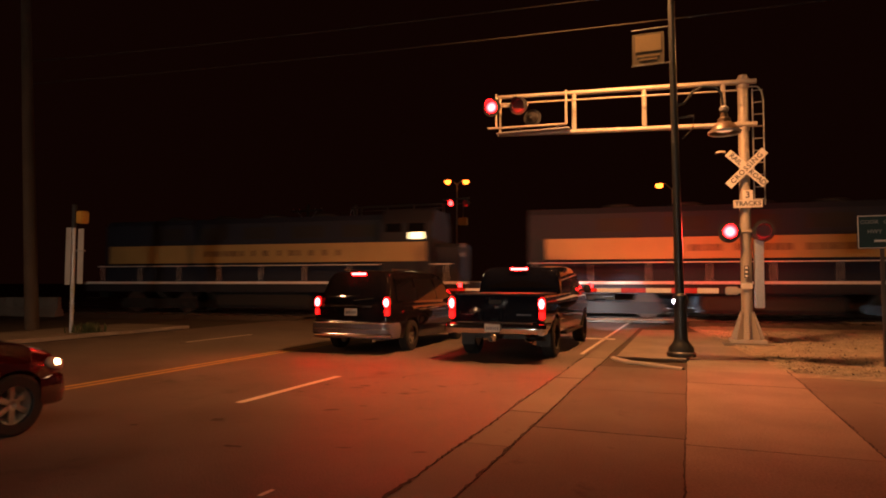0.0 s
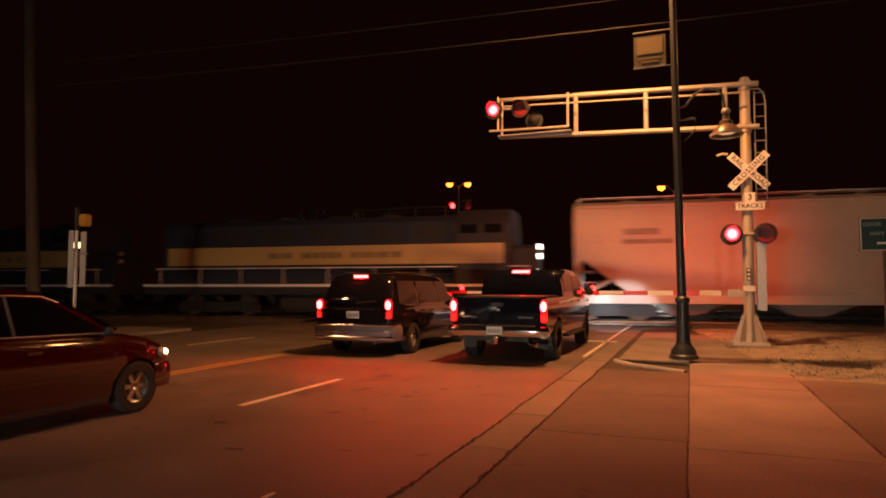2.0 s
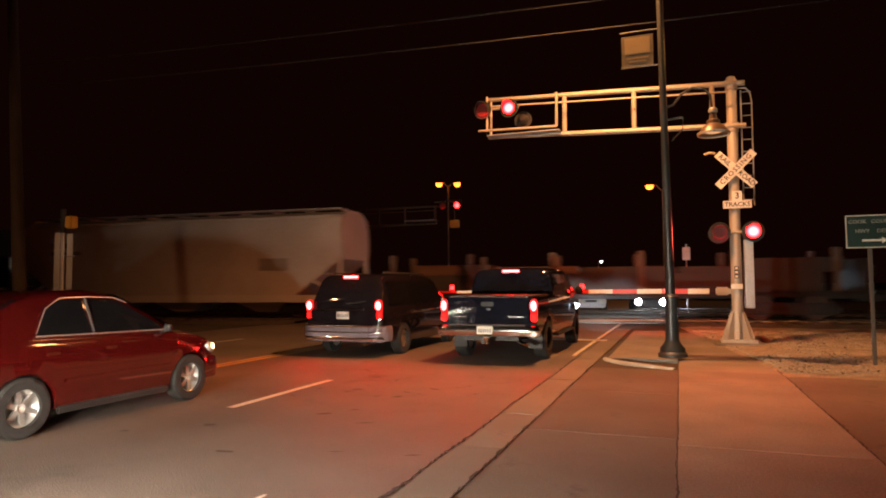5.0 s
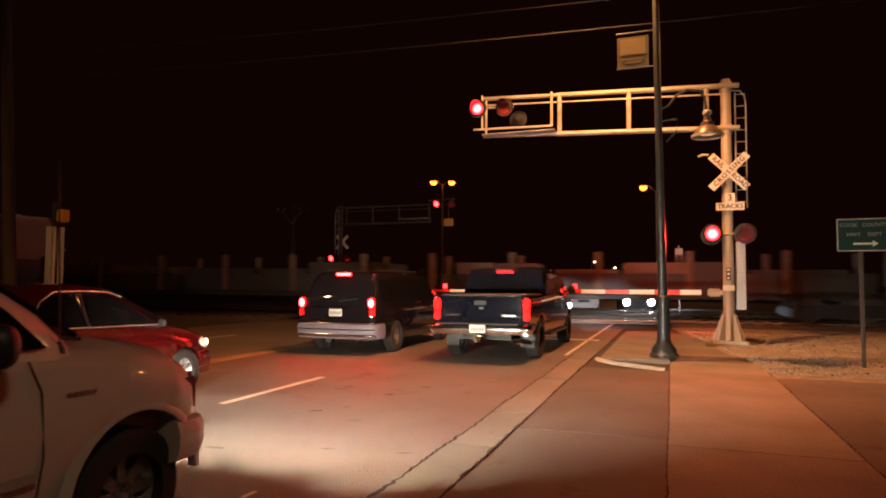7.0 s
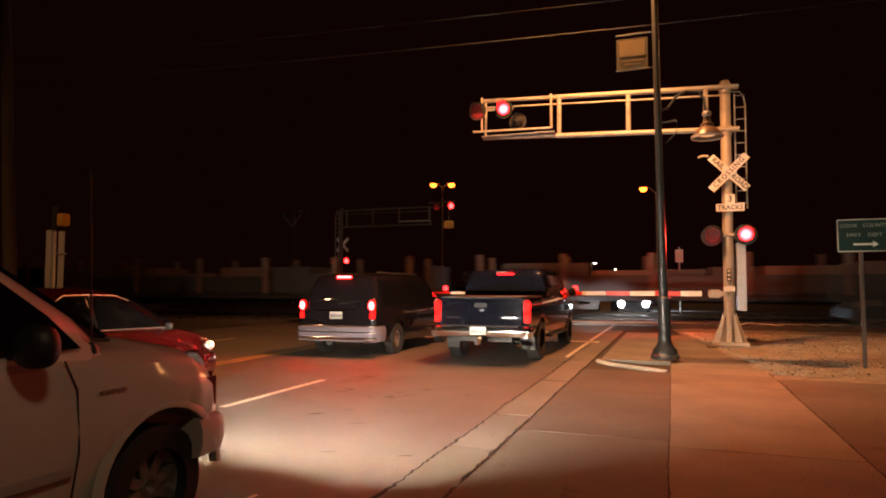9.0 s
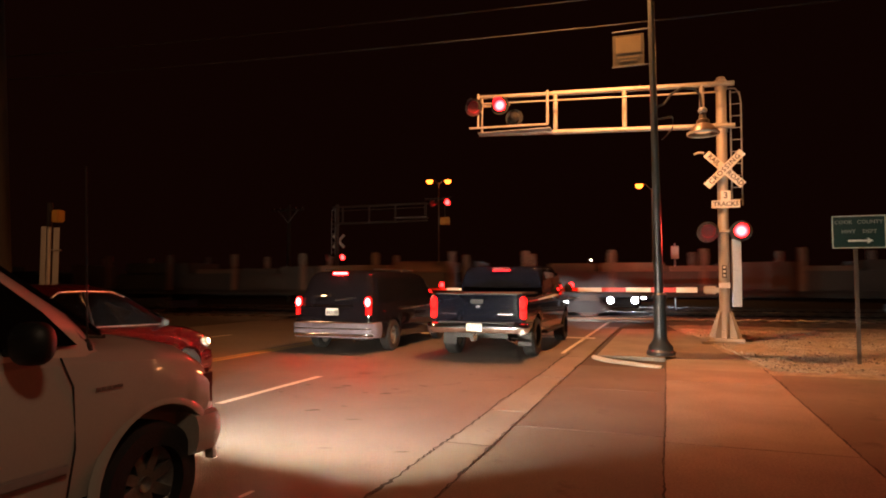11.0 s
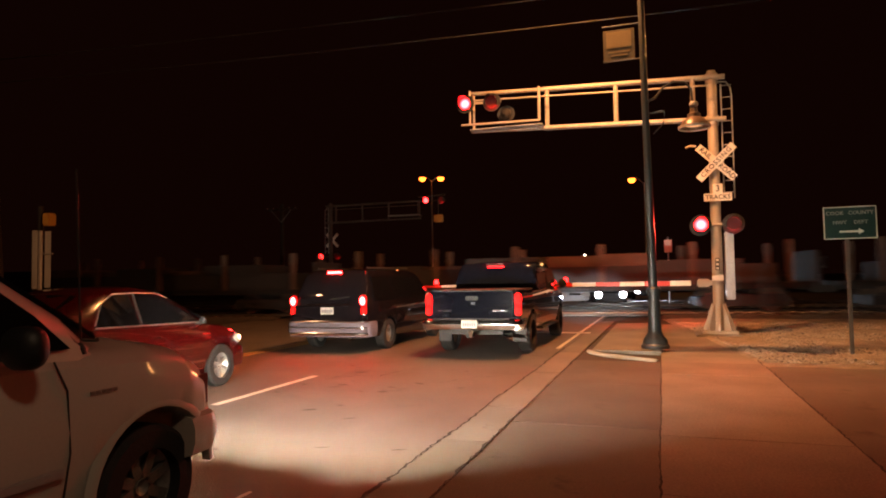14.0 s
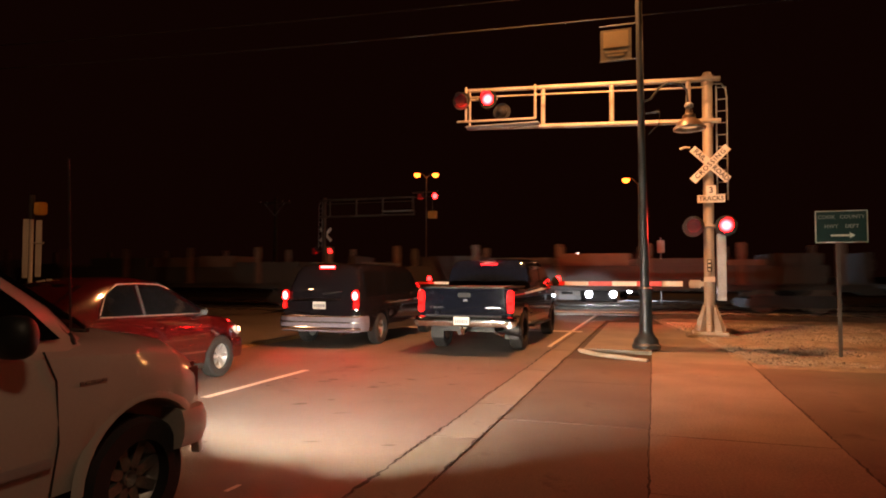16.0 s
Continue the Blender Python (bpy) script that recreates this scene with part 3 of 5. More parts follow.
def signal_mast(m, label, mirror=False, metal=ALUMINIUM):
    g = -1 if mirror else 1
    t = thing("crossing_signal", m, label, "crossing signal", "crossing signals")
    part("mast", lathe([(0.15, 0.12), (0.15, 0.3), (0.128, 0.32), (0.118, 6.55), (0.10, 6.62), (0.0, 6.63)], 24), metal, t, smooth=True)
    part("base_plate", slab(0, 0, 0.10, 0.80, 0.72, 0.07, 0.01), metal, t)
    part("footing", slab(0, 0, 0.025, 1.1, 1.0, 0.08, 0.02), CONCRETE, t)
    for k in range(8):
        a = 2 * math.pi * k / 8
        c, s = math.cos(a), math.sin(a)
        part("gusset", moved(prism([(0.14, 0.13), (0.36, 0.13), (0.36, 0.20), (0.155, 0.80), (0.14, 0.80)], -0.012, 0.012), pose(0, 0, 0, 0, 0, math.degrees(a) - 90)), metal, t)
    for k in range(6):
        a = 2 * math.pi * (k + 0.5) / 6
        part("bolt", moved(lathe([(0.03, 0.135), (0.03, 0.17), (0.018, 0.171), (0.018, 0.21), (0.0, 0.21)], 6), pose(0.31 * math.cos(a), 0.29 * math.sin(a), 0)), GALVANISED, t)
    # the arm, a truss of pipes that rises a little towards its tip
    tip, rise = -6.25 * g, 0.0 if mirror else 0.26
    zt, zb = 6.42, 5.36

    def up(x):
        return rise * abs(x) / 6.25
    part("arm_chord", rods([((0.30 * g, -0.10, zt), (-4.2 * g, -0.10, zt + up(4.2)))], 0.066, 14), metal, t, smooth=True)
    part("arm_chord", rods([((0.30 * g, -0.10, zb), (-4.2 * g, -0.10, zb + up(4.2)))], 0.066, 14), metal, t, smooth=True)
    part("arm_chord", rods([((-4.1 * g, -0.10, zt + up(4.1)), (tip, -0.10, zt + rise))], 0.055, 12), metal, t, smooth=True)
    part("arm_chord", rods([((-4.1 * g, -0.10, zb + up(4.1)), (tip, -0.10, zb + rise))], 0.055, 12), metal, t, smooth=True)
    for x in (-0.45, -2.32, -4.12, -6.18):
        part("arm_strut", rods([((x * g, -0.10, zb + up(x)), (x * g, -0.10, zt + up(x)))], 0.06 if x > -6 else 0.035), metal, t, smooth=True)
    part("arm_strut", rods([((-4.28 * g, -0.42, zb + up(4.3) + 0.15), (-4.28 * g, -0.42, zt + up(4.3)))], 0.035), metal, t, smooth=True)
    part("hand_rail", rods([((-0.1 * g, -0.42, zt + up(0.1) - 0.28), (-6.2 * g, -0.42, zt + rise - 0.28))], 0.022, 8), metal, t, smooth=True)
    part("hand_rail", rods([((-4.28 * g, -0.42, zb + up(4.3) + 0.15), (-6.45 * g, -0.42, zb + rise + 0.12))], 0.03, 8), metal, t, smooth=True)
    part("hand_rail", rods([((-6.2 * g, -0.42, zb + rise + 0.12), (-6.2 * g, -0.42, zt + rise))], 0.03, 8), metal, t, smooth=True)
    part("walkway_grate", slab(-5.2 * g, -0.26, zb + 0.22, 2.0, 0.42, 0.03, 0.004, pose(0, 0, 0)), GALVANISED, t)
    for z in (zt, zb):
        part("clamp", rods([((0, 0, z - 0.12), (0, 0, z + 0.12))], 0.145, 20), metal, t, smooth=True)
    # the ladder with its cage on the far side
    part("ladder_rail", rods([((0.22 * g, 0.10, 3.4), (0.22 * g, 0.10, 6.3))], 0.018, 8), GALVANISED, t)
    part("ladder_rail", tube([(0.46 * g, 0.10, 3.4), (0.46 * g, 0.10, 6.0), (0.43 * g, 0.10, 6.2), (0.34 * g, 0.10, 6.34), (0.15 * g, 0.10, 6.36)], 0.018, 8), GALVANISED, t, smooth=True)
    for k in range(10):
        part("rung", rods([((0.22 * g, 0.10, 3.55 + 0.3 * k), (0.46 * g, 0.10, 3.55 + 0.3 * k))], 0.012, 6), GALVANISED, t)
    return t


def near_signal():
    t = signal_mast(pose(1.31, 17.05, 0, 0, 0.25, 0), "aluminium railway crossing mast with cantilever arm and red flashers")
    crossbuck(t, 0.035, -0.20, 4.27)
    part("sign_bracket", rods([((0.06, -0.19, 4.27), (0.0, 0, 4.27))], 0.04), GALVANISED, t)
    part("bell_rod", tube([(-0.42, -0.19, 4.70), (-0.55, -0.19, 4.72), (-0.66, -0.19, 4.68)], 0.03, 8), ALUMINIUM, t, smooth=True)
    number = part("number_plate_sign", slab(0.05, -0.19, 3.62, 0.23, 0.008, 0.24, 0.004), SIGN_WHITE, t, "white sign with a black three")
    part("lettering", moved(words("3", 0.22), pose(0.05, -0.197, 3.62)), SIGN_BLACK, number)
    tracks = part("tracks_sign", slab(0.05, -0.19, 3.41, 0.64, 0.008, 0.19, 0.004), SIGN_WHITE, t, "white sign lettered for tracks")
    part("lettering", moved(words("TRACKS", 0.155), pose(0.05, -0.197, 3.41)), SIGN_BLACK, tracks)
    part("cross_bar", rods([((-0.42, -0.12, 2.74), (0.42, -0.12, 2.74))], 0.035), ALUMINIUM, t)
    flasher(t, -0.36, -0.20, 2.74, True)
    flasher(t, 0.38, -0.20, 2.74, False)
    flasher(t, -0.36, 0.22, 2.74, True, -1)
    flasher(t, 0.38, 0.22, 2.74, False, -1)
    part("cross_bar", rods([((-6.55, -0.46, 6.32), (-5.3, -0.46, 6.29))], 0.03), ALUMINIUM, t)
    flasher(t, -6.30, -0.52, 6.29, True)
    flasher(t, -5.55, -0.52, 6.27, False)
    flasher(t, -5.35, 0.30, 6.12, True, -1)
    part("equipment_case", slab(0.28, 0.05, 1.72, 0.20, 0.36, 1.66, 0.015), GALVANISED, t, "narrow grey steel case on the mast")
    part("plate", slab(-0.01, -0.17, 1.42, 0.26, 0.01, 0.13, 0.003), SIGN_WHITE, t, "small white plate")
    strip = part("plate", slab(-0.01, -0.165, 1.76, 0.10, 0.01, 0.30, 0.003), SIGN_BLACK, t, "small dark plate with pale marks")
    for k in range(3):
        part("mark", slab(-0.01, -0.173, 1.66 + 0.1 * k, 0.06, 0.004, 0.055, 0.001), SIGN_WHITE, strip)
    # the gate: mechanism case, counterweight and striped arm
    gate = thing("crossing_gate", pose(0.60, 17.25, 0), "lowered red and white striped crossing gate", "crossing gate")
    part("case", slab(0.40, 0.0, 1.30, 0.30, 0.26, 0.20, 0.03), ALUMINIUM, gate)
    part("bracket", slab(0.60, -0.08, 1.30, 0.24, 0.18, 0.12, 0.02), ALUMINIUM, gate)
    x, k = 0.1, 0
    while x > -6.9:
        w = 0.62 if k else 0.5
        h = 0.13 - 0.006 * k
        part("gate_stripe", slab(x - w / 2, 0, 1.30, w - 0.004, 0.035, h, 0.004), GATE_RED if k % 2 else SIGN_WHITE, gate)
        x, k = x - w, k + 1
    for x in (-3.05, -6.75, -4.9):
        lamp = part("gate_lamp", lathe([(0.0, 0.0), (0.055, 0.0), (0.06, 0.06), (0.045, 0.12), (0.0, 0.12)], 14, pose(x, -0.02, 1.37)), RED_GATE if x != -4.9 else LENS_OFF, gate, "small red gate lamp", smooth=True)


near_signal()


def far_signal():
    # metal darkened in place of cutting off the headlights' upward spill
    t = signal_mast(pose(-20.0, 36.0, -0.1), "far crossing mast with cantilever arm and red flashers", mirror=True, metal=POST_STEEL)
    crossbuck(t, 0.0, 0.20, 4.25, False)
    part("cross_bar", rods([((-0.6, 0.1, 3.2), (0.6, 0.1, 3.2))], 0.035), POST_STEEL, t)
    flasher(t, -0.55, -0.2, 3.2, True, 1, True)
    flasher(t, 0.55, -0.2, 3.2, False, 1, True)
    part("cross_bar", rods([((6.0, 0.0, 6.4), (7.8, 0.0, 6.4))], 0.03), POST_STEEL, t)
    flasher(t, 6.65, -0.2, 6.42, True, 1, True)
    flasher(t, 7.60, -0.2, 6.40, False, 1, True)
    part("bell_box", slab(7.35, 0.0, 5.3, 0.55, 0.3, 0.45, 0.03), YELLOW_BOX, t, "yellow box under the arm")
    part("box_hanger", rods([((7.35, 0, 5.5), (7.35, 0, 6.5))], 0.03), POST_STEEL, t)
    part("arm_end", rods([((6.1, -0.1, 6.66), (7.8, -0.1, 6.70))], 0.05), POST_STEEL, t)


far_signal()

# ---- poles, lamps and signs ----


def bell_shade(parent, x, y, z, material, lens):
    shade = part("shade", lathe([(0.03, 0.42), (0.06, 0.40), (0.075, 0.30), (0.12, 0.27), (0.125, 0.20), (0.19, 0.16), (0.27, 0.05), (0.295, 0.0), (0.285, 0.0), (0.26, 0.045), (0.18, 0.145), (0.05, 0.18)], 32, pose(x, y, z)), material, parent, "bell-shaped metal lamp shade", smooth=True)
    part("rim", lathe([(0.285, -0.02), (0.302, -0.02), (0.305, 0.025), (0.283, 0.025)], 32, pose(x, y, z), True), ALUMINIUM, shade, smooth=True)
    part("collar", lathe([(0.06, 0.42), (0.085, 0.44), (0.085, 0.49), (0.05, 0.52), (0.0, 0.52)], 20, pose(x, y, z)), GALVANISED, shade, smooth=True)
    part("lens", lathe([(0.0, 0.02), (0.14, 0.035), (0.2, 0.06), (0.0, 0.07)], 24, pose(x, y, z)), lens, shade, smooth=True)


def lamp_pole():
    t = thing("street_lamp", pose(-0.16, 13.35, 0.06), "tall dark painted street lamp with a banner and bell shade", "street lamp")
    part("base", lathe([(0.0, 0.0), (0.27, 0.0), (0.275, 0.07), (0.24, 0.10), (0.235, 0.17), (0.17, 0.25), (0.138, 0.31), (0.128, 0.36), (0.112, 1.15), (0.0, 1.15)], 16), POLE_PAINT, t, smooth=True)
    part("pole", moved(lathe([(0.092, 1.14), (0.089, 1.2), (0.072, 4.0), (0.060, 9.6), (0.0, 9.62)], 16), pose(0, 0, 0, 0, -0.5)), POLE_PAINT, t, smooth=True)
    part("collar", lathe([(0.135, 1.10), (0.14, 1.14), (0.135, 1.19), (0.10, 1.22)], 16), POLE_PAINT, t, smooth=True)
    part("lamp_arm", tube([(-0.1, 0, 4.95), (0.15, 0, 5.02), (0.30, 0, 5.22), (0.5, 0, 5.32), (0.72, 0, 5.28), (0.83, 0, 5.14), (0.85, 0, 4.9)], 0.026, 10), POLE_PAINT, t, smooth=True)
    part("lamp_brace", tube([(-0.05, 0, 4.72), (0.28, 0, 4.76), (0.32, 0, 4.70), (0.30, 0, 4.5), (0.1, 0, 4.3)], 0.014, 8), POLE_PAINT, t, smooth=True)
    part("lamp_brace", rods([((-0.1, 0, 4.72), (0.32, 0, 4.74))], 0.018), POLE_PAINT, t)
    # this lamp is off; its lens's pale orange is put in as glow
    bell_shade(t, 0.87, 0.0, 4.36, SHADE_METAL, SODIUM_SOFT)
    for z in (5.88, 6.62):
        part("banner_bar", rods([((-0.85, 0, z), (0.0, 0, z))], 0.016), POLE_PAINT, t)
    cloth = part("banner", slab(-0.52, 0, 6.21, 0.62, 0.012, 0.66, 0.003), BANNER, t, "faded street banner with an ochre print")
    part("print", slab(-0.52, -0.011, 6.33, 0.50, 0.004, 0.34, 0.001), BANNER_PRINT, cloth)
    for k, w in enumerate((0.44, 0.34)):
        part("print", slab(-0.52, -0.011, 6.07 - 0.07 * k, w, 0.004, 0.035, 0.001), BANNER_PRINT, cloth)
    part("mast_arm", tube([(-0.10, 0, 9.3), (-0.5, -0.1, 9.6), (-1.1, -0.25, 9.75)], 0.035, 8), POLE_PAINT, t, smooth=True)
    part("lamp_head", lathe([(0.0, 0.0), (0.2, 0.02), (0.25, 0.1), (0.18, 0.2), (0.0, 0.24)], 20, pose(-1.26, -0.3, 9.66)), ALUMINIUM, t, smooth=True)


lamp_pole()


def road_lamp(x, y, z, lamps, label, material, pole_r=0.09):
    """A street lamp on a tall mast: glowing heads at the given offsets."""
    t = thing("street_lamp", pose(x, y, 0), label, "street lamp", "street lamps in the distance")
    part("pole", lathe([(0.16, 0), (0.15, 0.5), (pole_r, 0.6), (pole_r * 0.6, z), (0, z)], 10), GALVANISED, t, smooth=True)
    for dx, dz in lamps:
        part("arm", tube([(0, 0, z - 0.2), (dx * 0.5, 0, z + dz * 0.6 + 0.15), (dx, 0, z + dz + 0.12)], 0.04, 6), GALVANISED, t, smooth=True)
        head = part("lamp_head", moved(lathe([(0.0, 0.16), (0.26, 0.10), (0.34, 0.0), (0.0, 0.0)], 14), pose(dx, 0, z + dz)), GALVANISED, t, smooth=True)
        part("bulb", moved(lathe([(0.0, -0.40), (0.2, -0.34), (0.33, -0.18), (0.33, 0.0), (0.0, 0.0)], 14), pose(dx, 0, z + dz)), material, head, "glowing lamp bulb", smooth=True)
    return t


road_lamp(-21.75, 60, 11.6, [(-0.98, 0.3), (0.98, 0.2)], "distant twin-headed street lamp glowing orange", SODIUM_GLOW)
road_lamp(-1.2, 60, 10.0, [(-1.1, 0.4)], "distant street lamp glowing orange over the road", SODIUM_GLOW)
for k, y in enumerate((185, 255, 330, 420, 520, 640, 800)):
    road_lamp(-21.5, y, 8.0, [(0.8, 0.0)], "far white street lamp in a receding row", WHITE_FAR, 0.1)
# posts made up to stand at the added lights, all out of view
road_lamp(5.6, -2.0, 9.6, [(-0.4, 0.0)], "added street lamp on the pavement, out of view", SODIUM_SOFT)
road_lamp(-18.0, -2.4, 9.6, [(0.4, 0.0)], "added street lamp on the opposite pavement, out of view", SODIUM_SOFT)
road_lamp(7.2, 17.2, 9.2, [(-0.4, 0.0)], "added street lamp beside the gravel bed, out of view", SODIUM_SOFT)


def green_sign():
    t = thing("road_sign", pose(3.20, 13.2, 0), "small green county highway sign on a steel post", "road sign")
    part("post", slab(0, 0.02, 1.35, 0.065, 0.045, 2.72, 0.008), POST_STEEL, t)
    panel = part("panel", slab(0.05, -0.012, 2.40, 0.86, 0.01, 0.60, 0.02), SIGN_GREEN, t)
    edge = bmesh.new()
    for x, z, w, h in ((0.05, 2.685, 0.82, 0.014), (0.05, 2.115, 0.82, 0.014), (-0.36, 2.40, 0.014, 0.57), (0.46, 2.40, 0.014, 0.57)):
        box(edge, x, -0.020, z, w, 0.004, h)
    part("border", edge, SIGN_WHITE, panel)
    for word, x, z in (("COOK", -0.185, 2.575), ("COUNTY", 0.225, 2.575), ("HWY", -0.11, 2.405), ("DEPT", 0.22, 2.405)):
        part("lettering", moved(words(word, 0.094), pose(x, -0.02, z)), SIGN_LETTER, panel)
    arrow = bmesh.new()
    box(arrow, 0.03, -0.02, 2.24, 0.30, 0.004, 0.035)
    vs = [arrow.verts.new((x, -0.021, z)) for x, z in ((0.18, 2.185), (0.27, 2.24), (0.18, 2.295))]
    arrow.faces.new(vs)
    part("arrow", arrow, SIGN_WHITE, panel)


green_sign()


def left_sign_post():
    t = thing("sign_post", pose(-16.22, 12.9, 0.1), "steel post with sign backs and a yellow beacon box", "sign post")
    part("post", rods([((0, 0, 0), (0.0, 0, 3.6))], 0.055), GALVANISED, t, smooth=True)
    part("post_cap", rods([((0, 0, 2.95), (0, 0, 3.62))], 0.075), BLACK, t, smooth=True)
    part("sign_back", slab(-0.12, -0.07, 2.15, 0.20, 0.012, 1.62, 0.004), SIGN_GREY, t, "bare aluminium sign back")
    part("sign_back", slab(0.19, 0.07, 2.15, 0.22, 0.012, 1.56, 0.004), SIGN_GREY, t, "bare aluminium sign back")
    part("beacon_box", slab(0.32, 0, 3.24, 0.26, 0.24, 0.34, 0.03), YELLOW_BOX, t, "yellow beacon box")
    part("bracket", rods([((0, 0, 3.2), (0.3, 0, 3.2))], 0.03), BLACK, t)
    part("bracket", rods([((0, 0, 2.3), (0.4, 0.05, 2.3))], 0.02), GALVANISED, t)


left_sign_post()


def weed_clump(x, y, z, n, seed):
    """Thin bent blades round a post's foot."""
    rnd = random.Random(seed)
    verts, faces = [], []
    for _ in range(n):
        a, h, d = rnd.uniform(0, 6.28), rnd.uniform(0.12, 0.34), rnd.uniform(0.05, 0.45)
        px, py = x + d * rnd.uniform(-1, 1), y + d * rnd.uniform(-1, 1)
        c, q, k = 0.012 * math.cos(a), 0.012 * math.sin(a), len(verts)
        bx, by = rnd.uniform(-0.12, 0.12), rnd.uniform(-0.12, 0.12)
        verts += [(px - c, py - q, z), (px + c, py + q, z), (px + c + bx * 0.4, py + q + by * 0.4, z + h * 0.6), (px - c + bx * 0.4, py - q + by * 0.4, z + h * 0.6), (px + bx, py + by, z + h)]
        faces += [(k, k + 1, k + 2, k + 3), (k + 3, k + 2, k + 4)]
    me = bpy.data.meshes.new("weeds")
    me.from_pydata(verts, [], faces)
    me.materials.append(WEED)
    tagged(new("weeds", me), "dry dull weeds round the foot of the post", "weeds", kind="stuff")


weed_clump(-15.8, 13.1, 0.1, 160, 8)


def utility_pole(x, y, h, lean, label, arms=True):
    t = thing("utility_pole", pose(x, y, -0.02, 0, lean), label, "utility pole", "utility poles")
    part("pole", lathe([(0.20, 0), (0.19, 1), (0.13, h), (0, h + 0.02)], 12), WOOD, t, smooth=True)
    if arms:
        part("crossarm", slab(0, -0.16, h - 0.5, 3.0, 0.12, 0.14, 0.01), WOOD, t)
        for g in (-1, 1):
            part("brace", rods([((g * 0.95, -0.2, h - 0.52), (0, -0.17, h - 1.55))], 0.035), GALVANISED, t)
        for dx in (-1.35, -0.75, 0.75, 1.35):
            part("insulator", lathe([(0.02, 0), (0.05, 0.03), (0.03, 0.07), (0.05, 0.1), (0.0, 0.14)], 8, pose(dx, -0.16, h - 0.43)), LENS_CLEAR, t, smooth=True)
    return t


utility_pole(-18.75, 13.6, 12.0, -4.4, "leaning dark wooden utility pole by the pavement", False)
utility_pole(26.1, 18.75, 10.2, 0, "wooden utility pole carrying the overhead wires", False)
utility_pole(-29.5, 45, 8.0, 0, "distant wooden utility pole with braced crossarm")


def wire(a, b, sag, label, r=0.012):
    pts = [Vector(a).lerp(Vector(b), k / 24) - Vector((0, 0, sag * 4 * (k / 24) * (1 - k / 24))) for k in range(25)]
    tagged(part("overhead_wire", tube(pts, r, 6), WIRE, smooth=True), label, "wire", "overhead wires")


wire((-19.4, 13.75, 7.82), (26.1, 18.6, 8.82), 0.45, "overhead wire strung across the road", 0.014)
wire((-19.45, 13.75, 8.55), (26.1, 18.6, 9.50), 0.45, "overhead wire strung across the road", 0.014)


def far_sign():
    t = thing("sign_post", pose(0.35, 33.0, 0), "plain sign panel on a post beyond the tracks", "sign post")
    part("post", rods([((0, 0.03, 0), (0, 0.03, 3.4))], 0.04), GALVANISED, t)
    part("panel", slab(0, -0.02, 2.95, 0.36, 0.01, 0.62, 0.01), SIGN_GREY, t)


far_sign()

# ---- vehicles: the front points along +y, the origin lies under the front axle ----


def loft(rings, open_end=False):
    bm = bmesh.new()
    rows = [[bm.verts.new(p) for p in r] for r in rings]
    n = len(rows[0])
    for a, b in zip(rows, rows[1:]):
        for i in range(n):
            j = (i + 1) % n
            bm.faces.new((a[i], a[j], b[j], b[i]))
    bm.faces.new(rows[0][::-1])
    if not open_end:
        bm.faces.new(rows[-1])
    return bm


def hull(stations, arches, tuck=0.06, shoulder=0.05, open_end=False):
    """A lower body through (y, bottom, top, half width, crown) stations, its bottom lifted over the wheels: arches are (y, z, radius)."""
    ys = {s[0] for s in stations}
    for y, z, r in arches:
        ys |= {round(y + r * math.cos(math.pi * k / 18), 4) for k in range(19)} | {y - r - 0.004, y + r + 0.004}
    rings = []
    lo, hi = stations[0][0], stations[-1][0]
    for y in sorted(v for v in ys if lo <= v <= hi):
        for a, b in zip(stations, stations[1:]):
            if a[0] <= y <= b[0]:
                f = (y - a[0]) / (b[0] - a[0])
                _, zb, zt, w, crown = [p + (q - p) * f for p, q in zip(a, b)]
                break
        lift = zb
        for yw, zw, r in arches:
            if abs(y - yw) < r + 0.001:
                lift = max(lift, zw + math.sqrt(max(0, r * r - (y - yw) ** 2)))
        rings.append([(px, py, max(pz, min(lift, zt - 0.07))) for px, py, pz in hull_ring(y, zb, zt, w, crown, tuck, shoulder)])
    return loft(rings, open_end)


def hull_ring(y, zb, zt, w, crown=0.03, tuck=0.06, shoulder=0.05):
    """Cross-section of a car's lower body."""
    h = zt - zb
    half = [(w - tuck - 0.10, zb), (w - tuck, zb + 0.04), (w - 0.012, zb + 0.32 * h), (w, zb + 0.52 * h), (w - 0.006, zb + 0.72 * h), (w - shoulder * 0.45, zt - 0.06), (w - shoulder, zt - 0.015), (w - shoulder - 0.09, zt + crown * 0.35), (w * 0.45, zt + crown * 0.85)]
    pts = [(x, y, z) for x, z in half] + [(0, y, zt + crown)] + [(-x, y, z) for x, z in half[::-1]]
    return pts


def top_ring(y, zb, zt, wb, wt, crown=0.03):
    """Cross-section of a car's cabin."""
    half = [(wb, zb), (wb + (wt - wb) * 0.5 + 0.012, zb + (zt - zb) * 0.5), (wt + 0.01, zt - 0.07), (wt - 0.035, zt - 0.015), (wt - 0.14, zt + crown * 0.5)]
    return [(x, y, z) for x, z in half] + [(0, y, zt + crown)] + [(-x, y, z) for x, z in half[::-1]]


